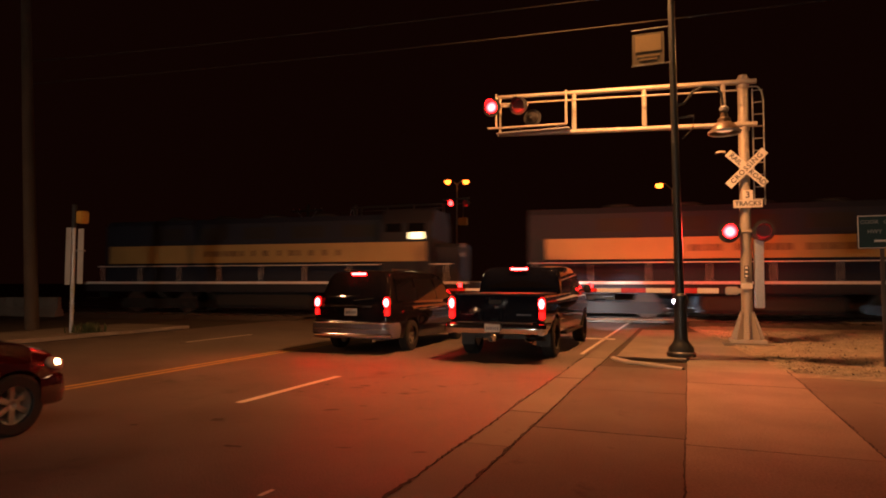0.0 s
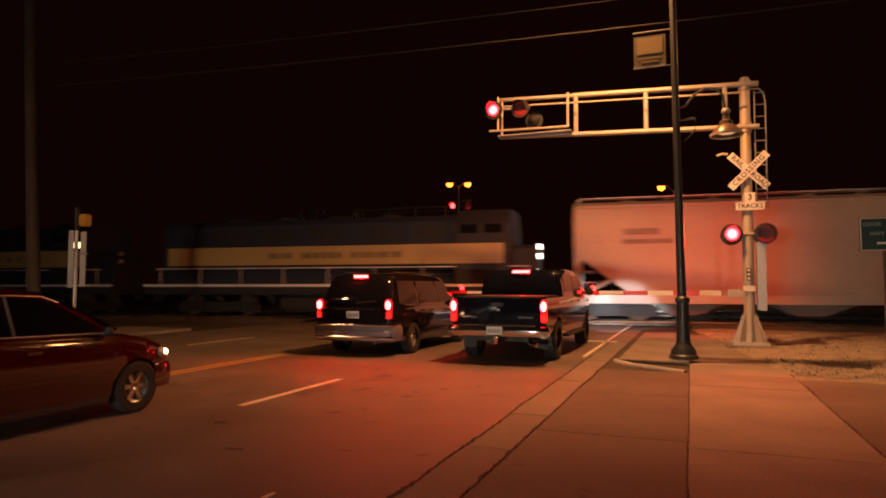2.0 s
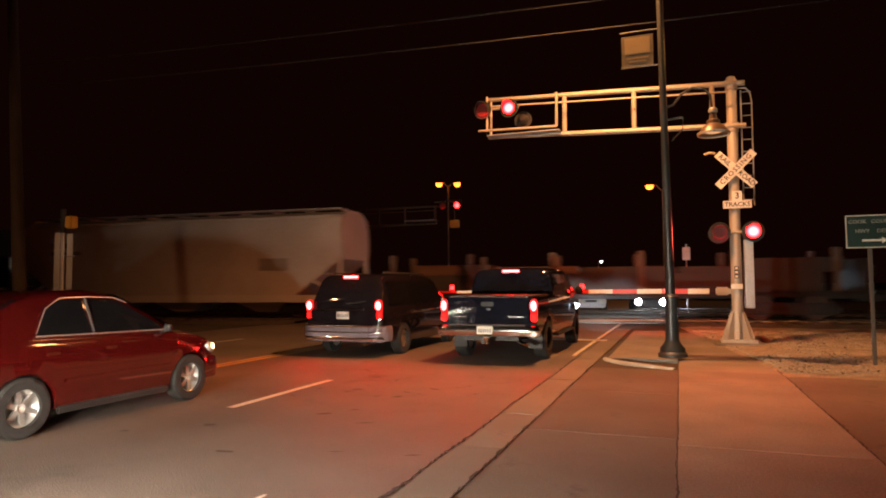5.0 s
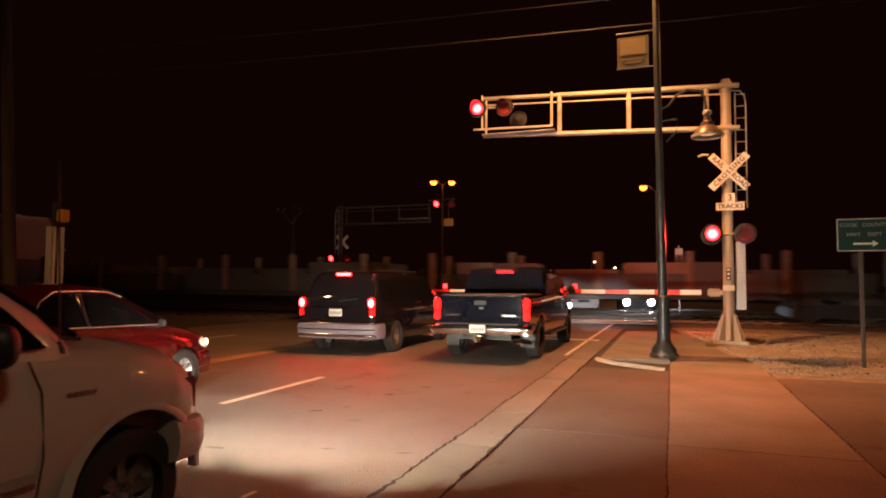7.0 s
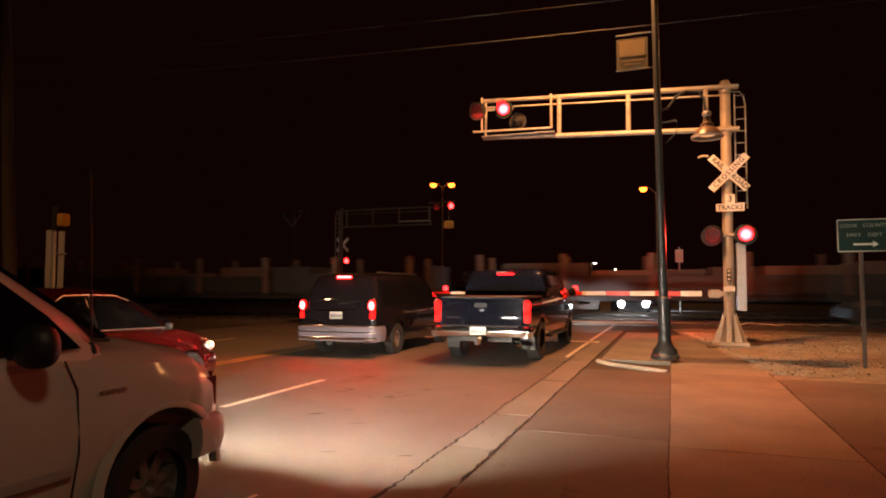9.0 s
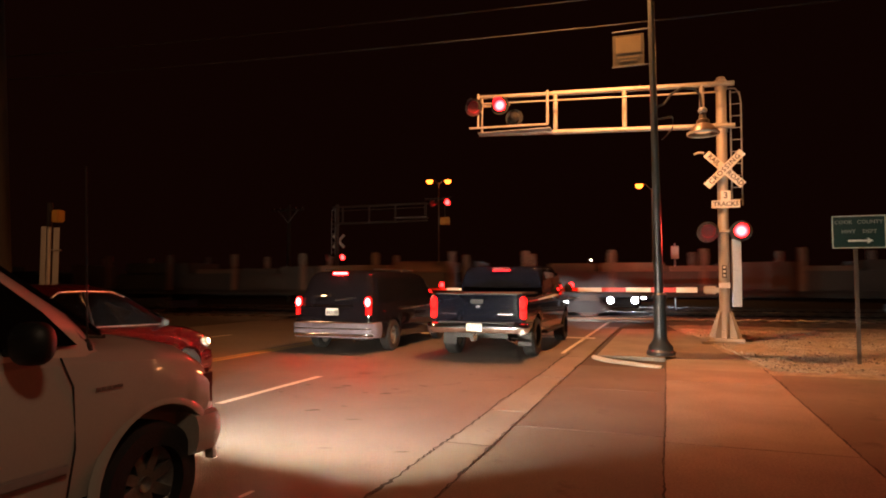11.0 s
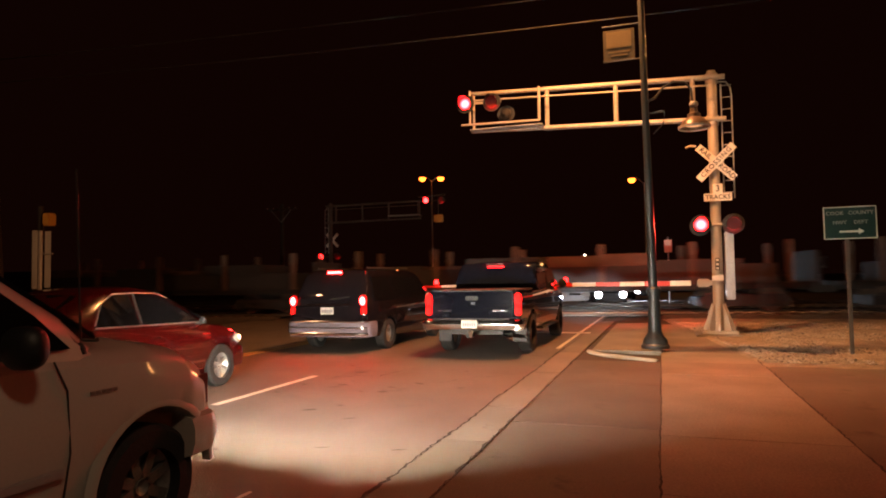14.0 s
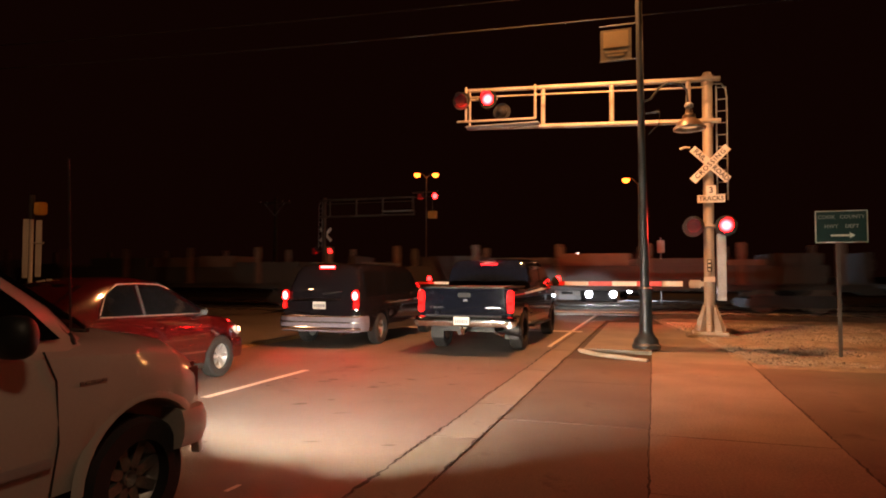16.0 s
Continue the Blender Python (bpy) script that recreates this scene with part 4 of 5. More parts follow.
def add_wheels(t, wb, w, r, width, spokes, rim_mat, turning=None):
    made = []
    tyre = lathe([(r * 0.62, -width / 2), (r * 0.90, -width / 2), (r * 0.985, -width * 0.40), (r, -width * 0.25), (r, width * 0.25), (r * 0.985, width * 0.40), (r * 0.90, width / 2), (r * 0.62, width / 2)], 36, pose(0, 0, 0, 0, 90), True)
    rim = lathe([(0.0, 0.02), (0.045, 0.05), (0.06, 0.02), (0.065, -0.02), (r * 0.45, -0.03), (r * 0.56, 0.03), (r * 0.66, 0.055), (r * 0.66, -0.10), (0.0, -0.10)], 36, pose(0, 0, 0, 0, 90))
    for k in range(spokes):
        m = pose(0, 0, 0, 360 * k / spokes)
        box(rim, 0.028, 0, r * 0.36, 0.03, r * 0.17, r * 0.52, m)
    first = None
    for y in (0, -wb):
        for g in (1, -1):
            m = pose(g * (w - width / 2 - 0.015), y, r, 0, 0, 0 if g > 0 else 180)
            if first is None:
                wheel = part("wheel", tyre, RUBBER, t, smooth=True, at=m)
                hub = part("rim", rim, rim_mat, wheel, smooth=True)
                dark = part("brake", lathe([(0, -0.02), (r * 0.6, -0.02), (r * 0.6, 0.0), (0, 0.0)], 20, pose(-0.03, 0, 0, 0, 90)), TRIM, wheel)
                first = (wheel.data, hub.data, dark.data)
            else:
                wheel = share("wheel", first[0], t, m)
                share("rim", first[1], wheel, Matrix())
                share("brake", first[2], wheel, Matrix())
            made.append((wheel, g, m.translation.copy()))
    return made


def side_pane(name, t, outline, zb, zt, wb, wt, material=GLASS, both=True, lift=0.005, thick=0.004):
    """A pane that lies on the cabin's slanting side, by its (y, z) outline."""
    for g in (1, -1) if both else (1,):
        bm = bmesh.new()

        def out(z, extra):
            f = (z - zb) / (zt - zb)
            return g * (wb + (wt - wb) * f + 0.024 * 4 * f * (1 - f) * 0.5 + lift + extra)
        a = [bm.verts.new((out(z, thick), y, z)) for y, z in outline]
        b = [bm.verts.new((out(z, -0.02), y, z)) for y, z in outline]
        bm.faces.new(a)
        bm.faces.new(b[::-1])
        for i in range(len(outline)):
            j = (i + 1) % len(outline)
            bm.faces.new((a[i], a[j], b[j], b[i]))
        part(name, bm, material, t)


def cross_pane(name, t, corners, material, lift, thick=0.006):
    """A pane across the car: two (half width, y, z) edges, bottom and top."""
    (w0, y0, z0), (w1, y1, z1) = corners
    bm = bmesh.new()
    up = Vector((0, y1 - y0, z1 - z0)).normalized()
    nrm = Vector((0, up.z, -up.y)) * (1 if lift > 0 else -1)
    vs = []
    for k in range(7):
        f = -1 + 2 * k / 6
        for w, y, z in ((w0, y0, z0), (w1, y1, z1)):
            bow = -nrm * 0.05 * f * f * abs(1)
            for d in (abs(lift) + thick, abs(lift) - 0.02):
                vs.append(bm.verts.new(Vector((w * f, y, z)) + nrm * d + bow * 0.4))
    for k in range(6):
        q = vs[4 * k:4 * k + 8]
        for f in ((0, 2, 6, 4), (1, 5, 7, 3), (0, 4, 5, 1), (2, 3, 7, 6)):
            bm.faces.new([q[i] for i in f])
    bm.faces.new([vs[i] for i in (0, 1, 3, 2)])
    bm.faces.new([vs[-4 + i] for i in (0, 2, 3, 1)])
    return part(name, bm, material, t, smooth=True)


def number_plate(t, y, z, facing=-1, lit=False):
    p = part("licence_plate", slab(0, y, z, 0.31, 0.008, 0.155, 0.004), PLATE, t)
    bm = bmesh.new()
    for k, h in enumerate((0.07,)):
        for i in range(6):
            box(bm, -0.11 + 0.044 * i, y + facing * 0.006, z - 0.01, 0.026, 0.004, h)
    part("plate_bars", bm, PLATE_PRINT, p)


def mirrors(t, x, y, z, material, size=(0.18, 0.12, 0.16)):
    for g in (1, -1):
        m = part("mirror", ball(g * (x + size[0] / 2 + 0.05), y, z, *size), material, t, smooth=True)
        part("mirror_arm", rods([((g * (x - 0.05), y + 0.02, z - 0.05), (g * (x + 0.08), y, z - 0.04))], 0.02), TRIM, m)


BRAKES = []


def tail_lamp(t, x, y, z, sx, sz, switch=False, material=RED_TAIL):
    """Upright tail lamp; a switching one holds a disc that turns its dim face when the brake is let go."""
    for g in (1, -1):
        shell = part("tail_lamp", slab(g * x, y, z, sx, 0.07, sz, 0.03), RED_LENS, t, "red tail lamp", smooth=True)
        bm = moved(lathe([(0.0, -0.006), (1.0, -0.006), (1.0, 0.006), (0.0, 0.006)], 18, pose(0, 0, 0, 90)), Matrix.Diagonal((sx * 0.44, 1, sz * 0.22, 1)))
        for f in bm.faces:
            f.material_index = 0 if f.calc_center_median().y < -0.003 else 1
        spot = (g * x, y - 0.045, z + sz * 0.2)
        bulb = part("brake_light", bm, [material, RED_DIM if switch else LENS_OFF], t, "glowing red brake light", at=pose(*spot))
        part("reflector", slab(g * x, y - 0.037, z - sz * 0.30, sx * 0.8, 0.006, sz * 0.3, 0.002), RED_DIM, shell)
        if switch:
            BRAKES.append((bulb, spot))


def minivan():
    t = thing("minivan", pose(-6.72, 16.02, 0), "dark plum minivan waiting with glowing brake lights", "minivan")
    wb, w = 3.05, 0.99
    stations = [(-4.10, 0.42, 0.98, w - 0.16, 0.0), (-4.05, 0.33, 1.03, w - 0.08, 0.01), (-3.7, 0.28, 1.05, w - 0.02, 0.02), (-3.05, 0.24, 1.06, w, 0.02), (-1.5, 0.22, 1.04, w, 0.02), (0.0, 0.22, 1.02, w, 0.03), (0.45, 0.22, 0.95, w - 0.03, 0.05), (0.8, 0.26, 0.86, w - 0.12, 0.05), (0.98, 0.36, 0.72, w - 0.30, 0.03)]
    part("body", hull(stations, [(0, 0.34, 0.385), (-wb, 0.34, 0.385)]), VAN_PAINT, t, smooth=True)
    cab = [(-4.02, 1.0, 1.10, 0.86, 0.80), (-3.98, 1.0, 1.25, 0.88, 0.78), (-3.80, 1.0, 1.62, 0.91, 0.72), (-3.66, 1.0, 1.72, 0.92, 0.70), (-2.5, 1.0, 1.755, 0.93, 0.72), (-1.2, 1.0, 1.74, 0.93, 0.72), (-0.75, 1.0, 1.68, 0.93, 0.71), (-0.1, 0.98, 1.32, 0.92, 0.75), (0.45, 0.78, 0.88, 0.84, 0.76)]
    part("cabin", loft([top_ring(y, a, b, c, d) for y, a, b, c, d in cab]), VAN_PAINT, t, smooth=True)
    cross_pane("rear_window", t, ((0.76, -4.0, 1.10), (0.66, -3.77, 1.64)), GLASS, -0.012)
    cross_pane("windscreen", t, ((0.74, 0.32, 1.08), (0.62, -0.70, 1.66)), GLASS, 0.03)
    for a, b in ((-3.72, -2.72), (-2.62, -1.52), (-1.44, -0.55)):
        side_pane("side_window", t, [(a, 1.10), (b, 1.10), (b - (0.0 if b < -1 else 0.25), 1.60), (a + (0.12 if a < -3.5 else 0.0), 1.60)], 1.0, 1.74, 0.93, 0.72)
    part("bumper", bumper(0.95, -4.13, 0.34, 0.50, 0.36, 0.10, -1), VAN_BUMPER, t, smooth=True)
    # chrome strips stand in for bright streaks reflected in the bumper
    part("bumper_streak", bumper(0.955, -4.19, 0.34, 0.66, 0.05, 0.03, -1), CHROME, t, smooth=True)
    part("bumper_streak", bumper(0.95, -4.20, 0.34, 0.40, 0.07, 0.03, -1), CHROME, t, smooth=True)
    part("bumper_streak", bumper(0.955, -4.195, 0.34, 0.53, 0.03, 0.03, -1), CHROME, t, smooth=True)
    part("plate_trim", slab(0, -4.105, 1.0, 1.0, 0.03, 0.035, 0.01), CHROME, t)
    number_plate(t, -4.115, 0.88)
    tail_lamp(t, 0.83, -4.06, 1.00, 0.15, 0.42)
    stop = part("brake_light", slab(0, -3.765, 1.695, 0.34, 0.04, 0.045, 0.01), RED_TAIL, t, "high glowing brake light")
    part("wiper", rods([((0.05, -4.06, 1.12), (0.5, -4.05, 1.17))], 0.012), TRIM, t)
    mirrors(t, 0.93, -0.30, 1.12, VAN_PAINT)
    for z in (1.775,):
        for g in (1, -1):
            part("roof_rail", rods([((g * 0.60, -3.4, z + 0.015), (g * 0.60, -1.1, z + 0.015))], 0.018), TRIM, t)
    for g in (1, -1):
        for y in (-1.05, -2.1):
            part("door_handle", slab(g * (w + 0.004), y, 0.93, 0.03, 0.2, 0.035, 0.01), CHROME, t)
        part("headlamp", slab(g * 0.70, 0.84, 0.74, 0.30, 0.2, 0.16, 0.04), LENS_CLEAR, t)
    add_wheels(t, wb, w, 0.34, 0.22, 5, ALLOY)
    part("exhaust", rods([((0.55, -4.15, 0.28), (0.55, -3.7, 0.28))], 0.03), CHROME, t)


def pickup_dark():
    t = thing("pickup_truck", pose(-3.48, 16.60, 0), "dark blue crew-cab pickup truck waiting at the gate", "pickup truck")
    wb, w = 3.68, 0.98
    stations = [(-4.78, 0.62, 1.25, w - 0.05, 0.0), (-4.74, 0.58, 1.27, w - 0.02, 0.0), (-3.7, 0.50, 1.27, w, 0.0), (-2.6, 0.45, 1.28, w, 0.0), (-1.2, 0.42, 1.30, w, 0.0), (-0.3, 0.42, 1.24, w, 0.03), (0.5, 0.44, 1.18, w - 0.02, 0.05), (0.85, 0.48, 1.12, w - 0.06, 0.05), (0.98, 0.55, 1.0, w - 0.12, 0.02)]
    part("body", hull(stations, [(0, 0.40, 0.47), (-wb, 0.40, 0.47)], 0.05, 0.035), BLUE_PAINT, t, smooth=True)
    part("bed_cover", slab(0, -3.88, 1.275, 1.70, 1.68, 0.03, 0.012), TRIM, t, "dark cover over the load bed")
    cab = [(-3.00, 1.26, 1.34, 0.92, 0.88), (-2.96, 1.26, 1.70, 0.93, 0.84), (-2.86, 1.26, 1.82, 0.93, 0.82), (-1.8, 1.26, 1.87, 0.93, 0.82), (-1.0, 1.25, 1.86, 0.93, 0.82), (-0.62, 1.24, 1.80, 0.93, 0.80), (-0.1, 1.22, 1.48, 0.91, 0.80), (0.25, 1.02, 1.10, 0.86, 0.78)]
    part("cabin", loft([top_ring(y, a, b, c, d) for y, a, b, c, d in cab]), BLUE_PAINT, t, smooth=True)
    cross_pane("rear_window", t, ((0.80, -3.00, 1.38), (0.74, -2.92, 1.74)), GLASS, -0.012)
    cross_pane("windscreen", t, ((0.74, 0.10, 1.34), (0.64, -0.55, 1.78)), GLASS, 0.03)
    for a, b in ((-2.78, -1.72), (-1.64, -0.35)):
        side_pane("side_window", t, [(a, 1.36), (b, 1.36), (b - (0.0 if b < -1 else 0.30), 1.73), (a, 1.73)], 1.26, 1.86, 0.93, 0.82)
    gate = part("tailgate", slab(0, -4.80, 0.99, 1.62, 0.06, 0.54, 0.02), BLUE_PAINT, t, smooth=True)
    part("handle", slab(0, -4.84, 1.13, 0.26, 0.03, 0.09, 0.015), TRIM, gate)
    part("badge", slab(0.02, -4.836, 1.03, 0.09, 0.012, 0.045, 0.01), CHROME, gate)
    for x in (-0.56, 0.56):
        bm = bmesh.new()
        for k in range(8):
            box(bm, x - 0.13 + 0.037 * k, -4.834, 0.89, 0.024, 0.006, 0.032)
        part("lettering_bars", bm, CHROME, gate)
    part("spoiler_lip", slab(0, -4.80, 1.275, 1.60, 0.07, 0.03, 0.01), TRIM, gate)
    part("bumper", bumper(0.95, -4.95, 0.16, 0.63, 0.20, 0.10, -1), CHROME, t, smooth=True)
    part("exhaust", tube([(0.50, -4.2, 0.44), (0.55, -4.6, 0.42), (0.66, -4.88, 0.40), (0.80, -4.98, 0.38)], 0.04, 10), CHROME, t, smooth=True)
    part("bumper_step", slab(0, -4.95, 0.735, 1.5, 0.17, 0.02, 0.008), TRIM, t)
    for g in (1, -1):
        part("bumper_end", slab(g * 0.90, -4.80, 0.60, 0.16, 0.36, 0.17, 0.04), CHROME, t, smooth=True)
    number_plate(t, -5.045, 0.645)
    hitch = part("hitch", slab(0, -4.98, 0.44, 0.10, 0.30, 0.09, 0.01), TRIM, t)
    part("hitch_ball", lathe([(0.0, 0.0), (0.03, 0.0), (0.03, 0.04), (0.05, 0.07), (0.05, 0.11), (0.02, 0.14), (0, 0.14)], 14, pose(0.05, -5.12, 0.40)), CHROME, hitch, smooth=True)
    tail_lamp(t, 0.90, -4.78, 1.01, 0.13, 0.44, switch=True)
    bm = bmesh.new()
    box(bm, 0, 0, 0, 0.38, 0.012, 0.045)
    for f in bm.faces:
        f.material_index = 0 if f.calc_center_median().y < -0.003 else 1
    stop = part("brake_light", bm, [RED_TAIL, LENS_OFF], t, "high brake light over the rear window", at=pose(0, -2.97, 1.80))
    BRAKES.append((stop, (0, -2.97, 1.80)))
    mirrors(t, 0.93, -0.25, 1.36, BLACK, (0.20, 0.10, 0.22))
    for g in (1, -1):
        for y in (-1.15, -2.1):
            part("door_handle", slab(g * (w + 0.004), y, 1.14, 0.03, 0.2, 0.04, 0.01), CHROME, t)
        part("running_board", slab(g * 0.93, -1.7, 0.42, 0.16, 2.2, 0.05, 0.015), TRIM, t)
        lamp = part("headlamp", slab(g * 0.74, 0.90, 0.92, 0.30, 0.16, 0.22, 0.03), LENS_CLEAR, t)
        part("bulb", lathe([(0.0, 0.0), (0.085, 0.0), (0.085, 0.01), (0.0, 0.01)], 16, pose(g * 0.74, 0.985, 0.92, -93)), HEAD_DIP, lamp, "glowing headlamp bulb")
    part("axle", rods([((-0.8, -wb, 0.40), (0.8, -wb, 0.40))], 0.07), TRIM, t)
    part("frame_rail", slab(0.0, -2.2, 0.47, 1.1, 4.8, 0.12, 0.02), TRIM, t)
    part("mud_flap", slab(-0.78, -4.16, 0.42, 0.28, 0.012, 0.36, 0.004), TRIM, t)
    part("mud_flap", slab(0.78, -4.16, 0.42, 0.28, 0.012, 0.36, 0.004), TRIM, t)
    add_wheels(t, wb, w, 0.40, 0.27, 6, ALLOY)


def red_sedan():
    t = thing("sedan", pose(-6.97, 6.6, 0), "glossy red four-door sedan rolling up in the queue", "sedan")
    wb, w = 2.30, 0.85
    k = 0.88     # a short car: lengths shrink a little
    stations = [(-3.50, 0.45, 0.92, w - 0.16, 0.0), (-3.45, 0.34, 0.98, w - 0.08, 0.01), (-3.1, 0.26, 1.00, w - 0.02, 0.02), (-2.6, 0.21, 0.99, w, 0.02), (-1.3, 0.19, 0.95, w, 0.02), (-0.3, 0.19, 0.93, w, 0.02), (0.2, 0.2, 0.86, w - 0.01, 0.05), (0.55, 0.22, 0.78, w - 0.06, 0.05), (0.78, 0.25, 0.68, w - 0.16, 0.04), (0.88, 0.33, 0.56, w - 0.32, 0.02)]
    part("body", hull([(q[0] * (k if q[0] < 0 else 0.74), *q[1:]) for q in stations], [(0, 0.30, 0.345), (-wb, 0.30, 0.345)]), RED_PAINT, t, smooth=True)
    cab = [(-2.90, 0.95, 1.0, 0.72, 0.66), (-2.58, 0.95, 1.19, 0.76, 0.62), (-2.22, 0.94, 1.37, 0.78, 0.58), (-1.88, 0.93, 1.445, 0.79, 0.57), (-1.35, 0.93, 1.46, 0.79, 0.57), (-1.02, 0.92, 1.41, 0.79, 0.58), (-0.5, 0.91, 1.16, 0.78, 0.64), (0.04, 0.74, 0.80, 0.72, 0.68)]
    part("cabin", loft([top_ring(y, a, b, c, d) for y, a, b, c, d in cab]), RED_PAINT, t, smooth=True)
    cross_pane("rear_window", t, ((0.60, -2.80, 1.06), (0.52, -2.20, 1.38)), GLASS, -0.02)
    cross_pane("windscreen", t, ((0.62, -0.14, 0.98), (0.52, -0.99, 1.41)), GLASS, 0.03)
    side_pane("side_window", t, [(-2.12, 1.02), (-1.50, 1.0), (-1.53, 1.37), (-1.80, 1.37), (-1.99, 1.27)], 0.93, 1.46, 0.79, 0.575)
    side_pane("side_window", t, [(-1.42, 1.0), (-0.46, 0.98), (-0.58, 1.08), (-0.96, 1.30), (-1.12, 1.36), (-1.45, 1.37)], 0.93, 1.46, 0.79, 0.575)
    for g in (1, -1):
        part("window_trim", rods([((g * 0.785, -2.16, 1.005), (g * 0.79, -0.42, 0.965))], 0.007), ALLOY, t, "bright strip under the windows")
        part("window_trim", tube([(g * 0.757, -2.14, 1.03), (g * 0.69, -2.00, 1.285), (g * 0.64, -1.80, 1.392), (g * 0.635, -1.45, 1.40), (g * 0.64, -1.10, 1.385), (g * 0.67, -0.93, 1.32)], 0.005, 6), ALLOY, t, smooth=True)
        part("door_pillar", rods([((g * 0.768, -1.455, 1.0), (g * 0.645, -1.49, 1.385))], 0.016), TRIM, t)
    for g in (1, -1):
        part("headlamp", moved(ball(0, 0, 0, 0.12, 0.36, 0.14), pose(g * 0.725, 0.475, 0.655, -12, 0, g * 28)), LENS_CLEAR, t, smooth=True)
        part("corner_lamp", moved(ball(0, 0, 0, 0.07, 0.18, 0.085), pose(g * 0.765, 0.46, 0.67, -12, 0, g * 28)), HEAD_SOFT, t, "glowing amber corner lamp", smooth=True)
        for y in (-1.30, -2.02):
            part("door_handle", slab(g * (w + 0.002), y, 0.82, 0.03, 0.17, 0.03, 0.01), RED_PAINT, t)
        part("side_moulding", slab(g * (w + 0.002), -1.12, 0.52, 0.02, 1.5, 0.04, 0.008), RED_PAINT, t)
        part("sill", slab(g * (w - 0.05), -1.15, 0.22, 0.06, 1.55, 0.08, 0.02), TRIM, t)
        part("tail_lamp", slab(g * 0.66, -3.05, 0.82, 0.30, 0.08, 0.18, 0.03), LENS_OFF, t)
    mirrors(t, 0.76, -0.46, 0.99, TRIM, (0.12, 0.08, 0.10))
    part("bumper", bumper(0.80, 0.61, 0.36, 0.40, 0.30, 0.06), RED_PAINT, t, smooth=True)
    part("grille", slab(0, 0.645, 0.58, 0.7, 0.06, 0.10, 0.02), TRIM, t)
    wheels = add_wheels(t, wb, w, 0.305, 0.19, 6, ALLOY)
    return t, wheels


def pickup_white():
    t = thing("pickup_truck", pose(-3.57, 2.83, 0), "white compact pickup truck with headlights lighting the road", "pickup truck")
    wb, w = 3.0, 0.87
    stations = [(-4.05, 0.58, 1.18, w - 0.04, 0.0), (-3.9, 0.52, 1.20, w - 0.01, 0.0), (-3.0, 0.45, 1.20, w, 0.0), (-1.9, 0.42, 1.18, w, 0.0), (-0.8, 0.40, 1.17, w, 0.01), (-0.35, 0.40, 1.15, w, 0.04), (0.08, 0.42, 1.12, w, 0.08), (0.34, 0.46, 1.08, w - 0.01, 0.085), (0.50, 0.50, 1.02, w - 0.035, 0.075), (0.60, 0.52, 0.97, w - 0.075, 0.05), (0.66, 0.54, 0.91, w - 0.12, 0.03)]
    part("body", hull([(v[0] if v[0] < 0 else 0.84 * v[0], *v[1:]) for v in stations], [(0, 0.39, 0.42), (-wb, 0.39, 0.42)], 0.045, 0.10, True), WHITE_PAINT, t, smooth=True)
    part("bed_cover", slab(0, -2.98, 1.205, 1.5, 1.9, 0.03, 0.012), TRIM, t, "dark cover over the load bed")
    cab = [(-1.98, 1.10, 1.20, 0.79, 0.73), (-1.92, 1.10, 1.60, 0.80, 0.64), (-1.8, 1.10, 1.70, 0.80, 0.62), (-1.2, 1.10, 1.73, 0.80, 0.62), (-0.95, 1.10, 1.69, 0.80, 0.62), (-0.45, 1.09, 1.35, 0.80, 0.68), (-0.10, 0.92, 1.02, 0.76, 0.70)]
    part("cabin", loft([top_ring(y, a, b, c, d) for y, a, b, c, d in cab]), WHITE_PAINT, t, smooth=True)
    cross_pane("rear_window", t, ((0.64, -1.98, 1.26), (0.56, -1.90, 1.62)), GLASS, -0.012)
    cross_pane("windscreen", t, ((0.66, -0.24, 1.22), (0.56, -0.90, 1.66)), GLASS, 0.03)
    side_pane("side_window", t, [(-1.62, 1.19), (-0.50, 1.19), (-0.66, 1.36), (-0.98, 1.62), (-1.62, 1.62)], 1.10, 1.73, 0.80, 0.62)
    for g in (1, -1):
        seam = bmesh.new()
        for (y0, z0), (y1, z1) in zip([(-0.62, 1.14), (-0.58, 1.0), (-0.56, 0.7), (-0.60, 0.46)], [(-0.58, 1.0), (-0.56, 0.7), (-0.60, 0.46)]):
            rod(seam, (g * (w - 0.004 - (0.04 if z0 > 1.1 else 0)), y0, z0), (g * (w - 0.004), y1, z1), 0.005, sides=6)
        part("door_seam", seam, TRIM, t)
        badge = bmesh.new()
        for k in range(5):
            box(badge, g * (w + 0.001), -0.44 + 0.034 * k, 0.965, 0.005, 0.026, 0.016)
        part("badge_bars", badge, STEEL_RIM, t)
        flare = bmesh.new()
        rows = []
        for k in range(17):
            a = radians(2 + 176 * k / 16)
            rows.append([flare.verts.new((g * x, r * math.cos(a), 0.39 + r * math.sin(a))) for r, x in ((0.418, w - 0.05), (0.422, w + 0.003), (0.44, w + 0.005), (0.48, w - 0.015))])
        for a, b in zip(rows, rows[1:]):
            for i in range(3):
                flare.faces.new((a[i], a[i + 1], b[i + 1], b[i]))
        part("arch_lip", flare, WHITE_PAINT, t, smooth=True)
        part("side_moulding", slab(g * (w + 0.004), -1.35, 0.62, 0.02, 1.5, 0.05, 0.008), SILVER_PAINT, t)
        part("corner_lamp", slab(g * (w - 0.085), 0.41, 0.84, 0.07, 0.17, 0.24, 0.03), LENS_OFF, t, "amber corner lamp", smooth=True)
        shell = part("headlamp", moved(lathe([(0.095, 0.0), (0.11, 0.0), (0.11, 0.02), (0.095, 0.02)], 24, None, True), pose(g * 0.58, 0.555, 0.80, -90)), CHROME, t, "bright headlamp", smooth=True)
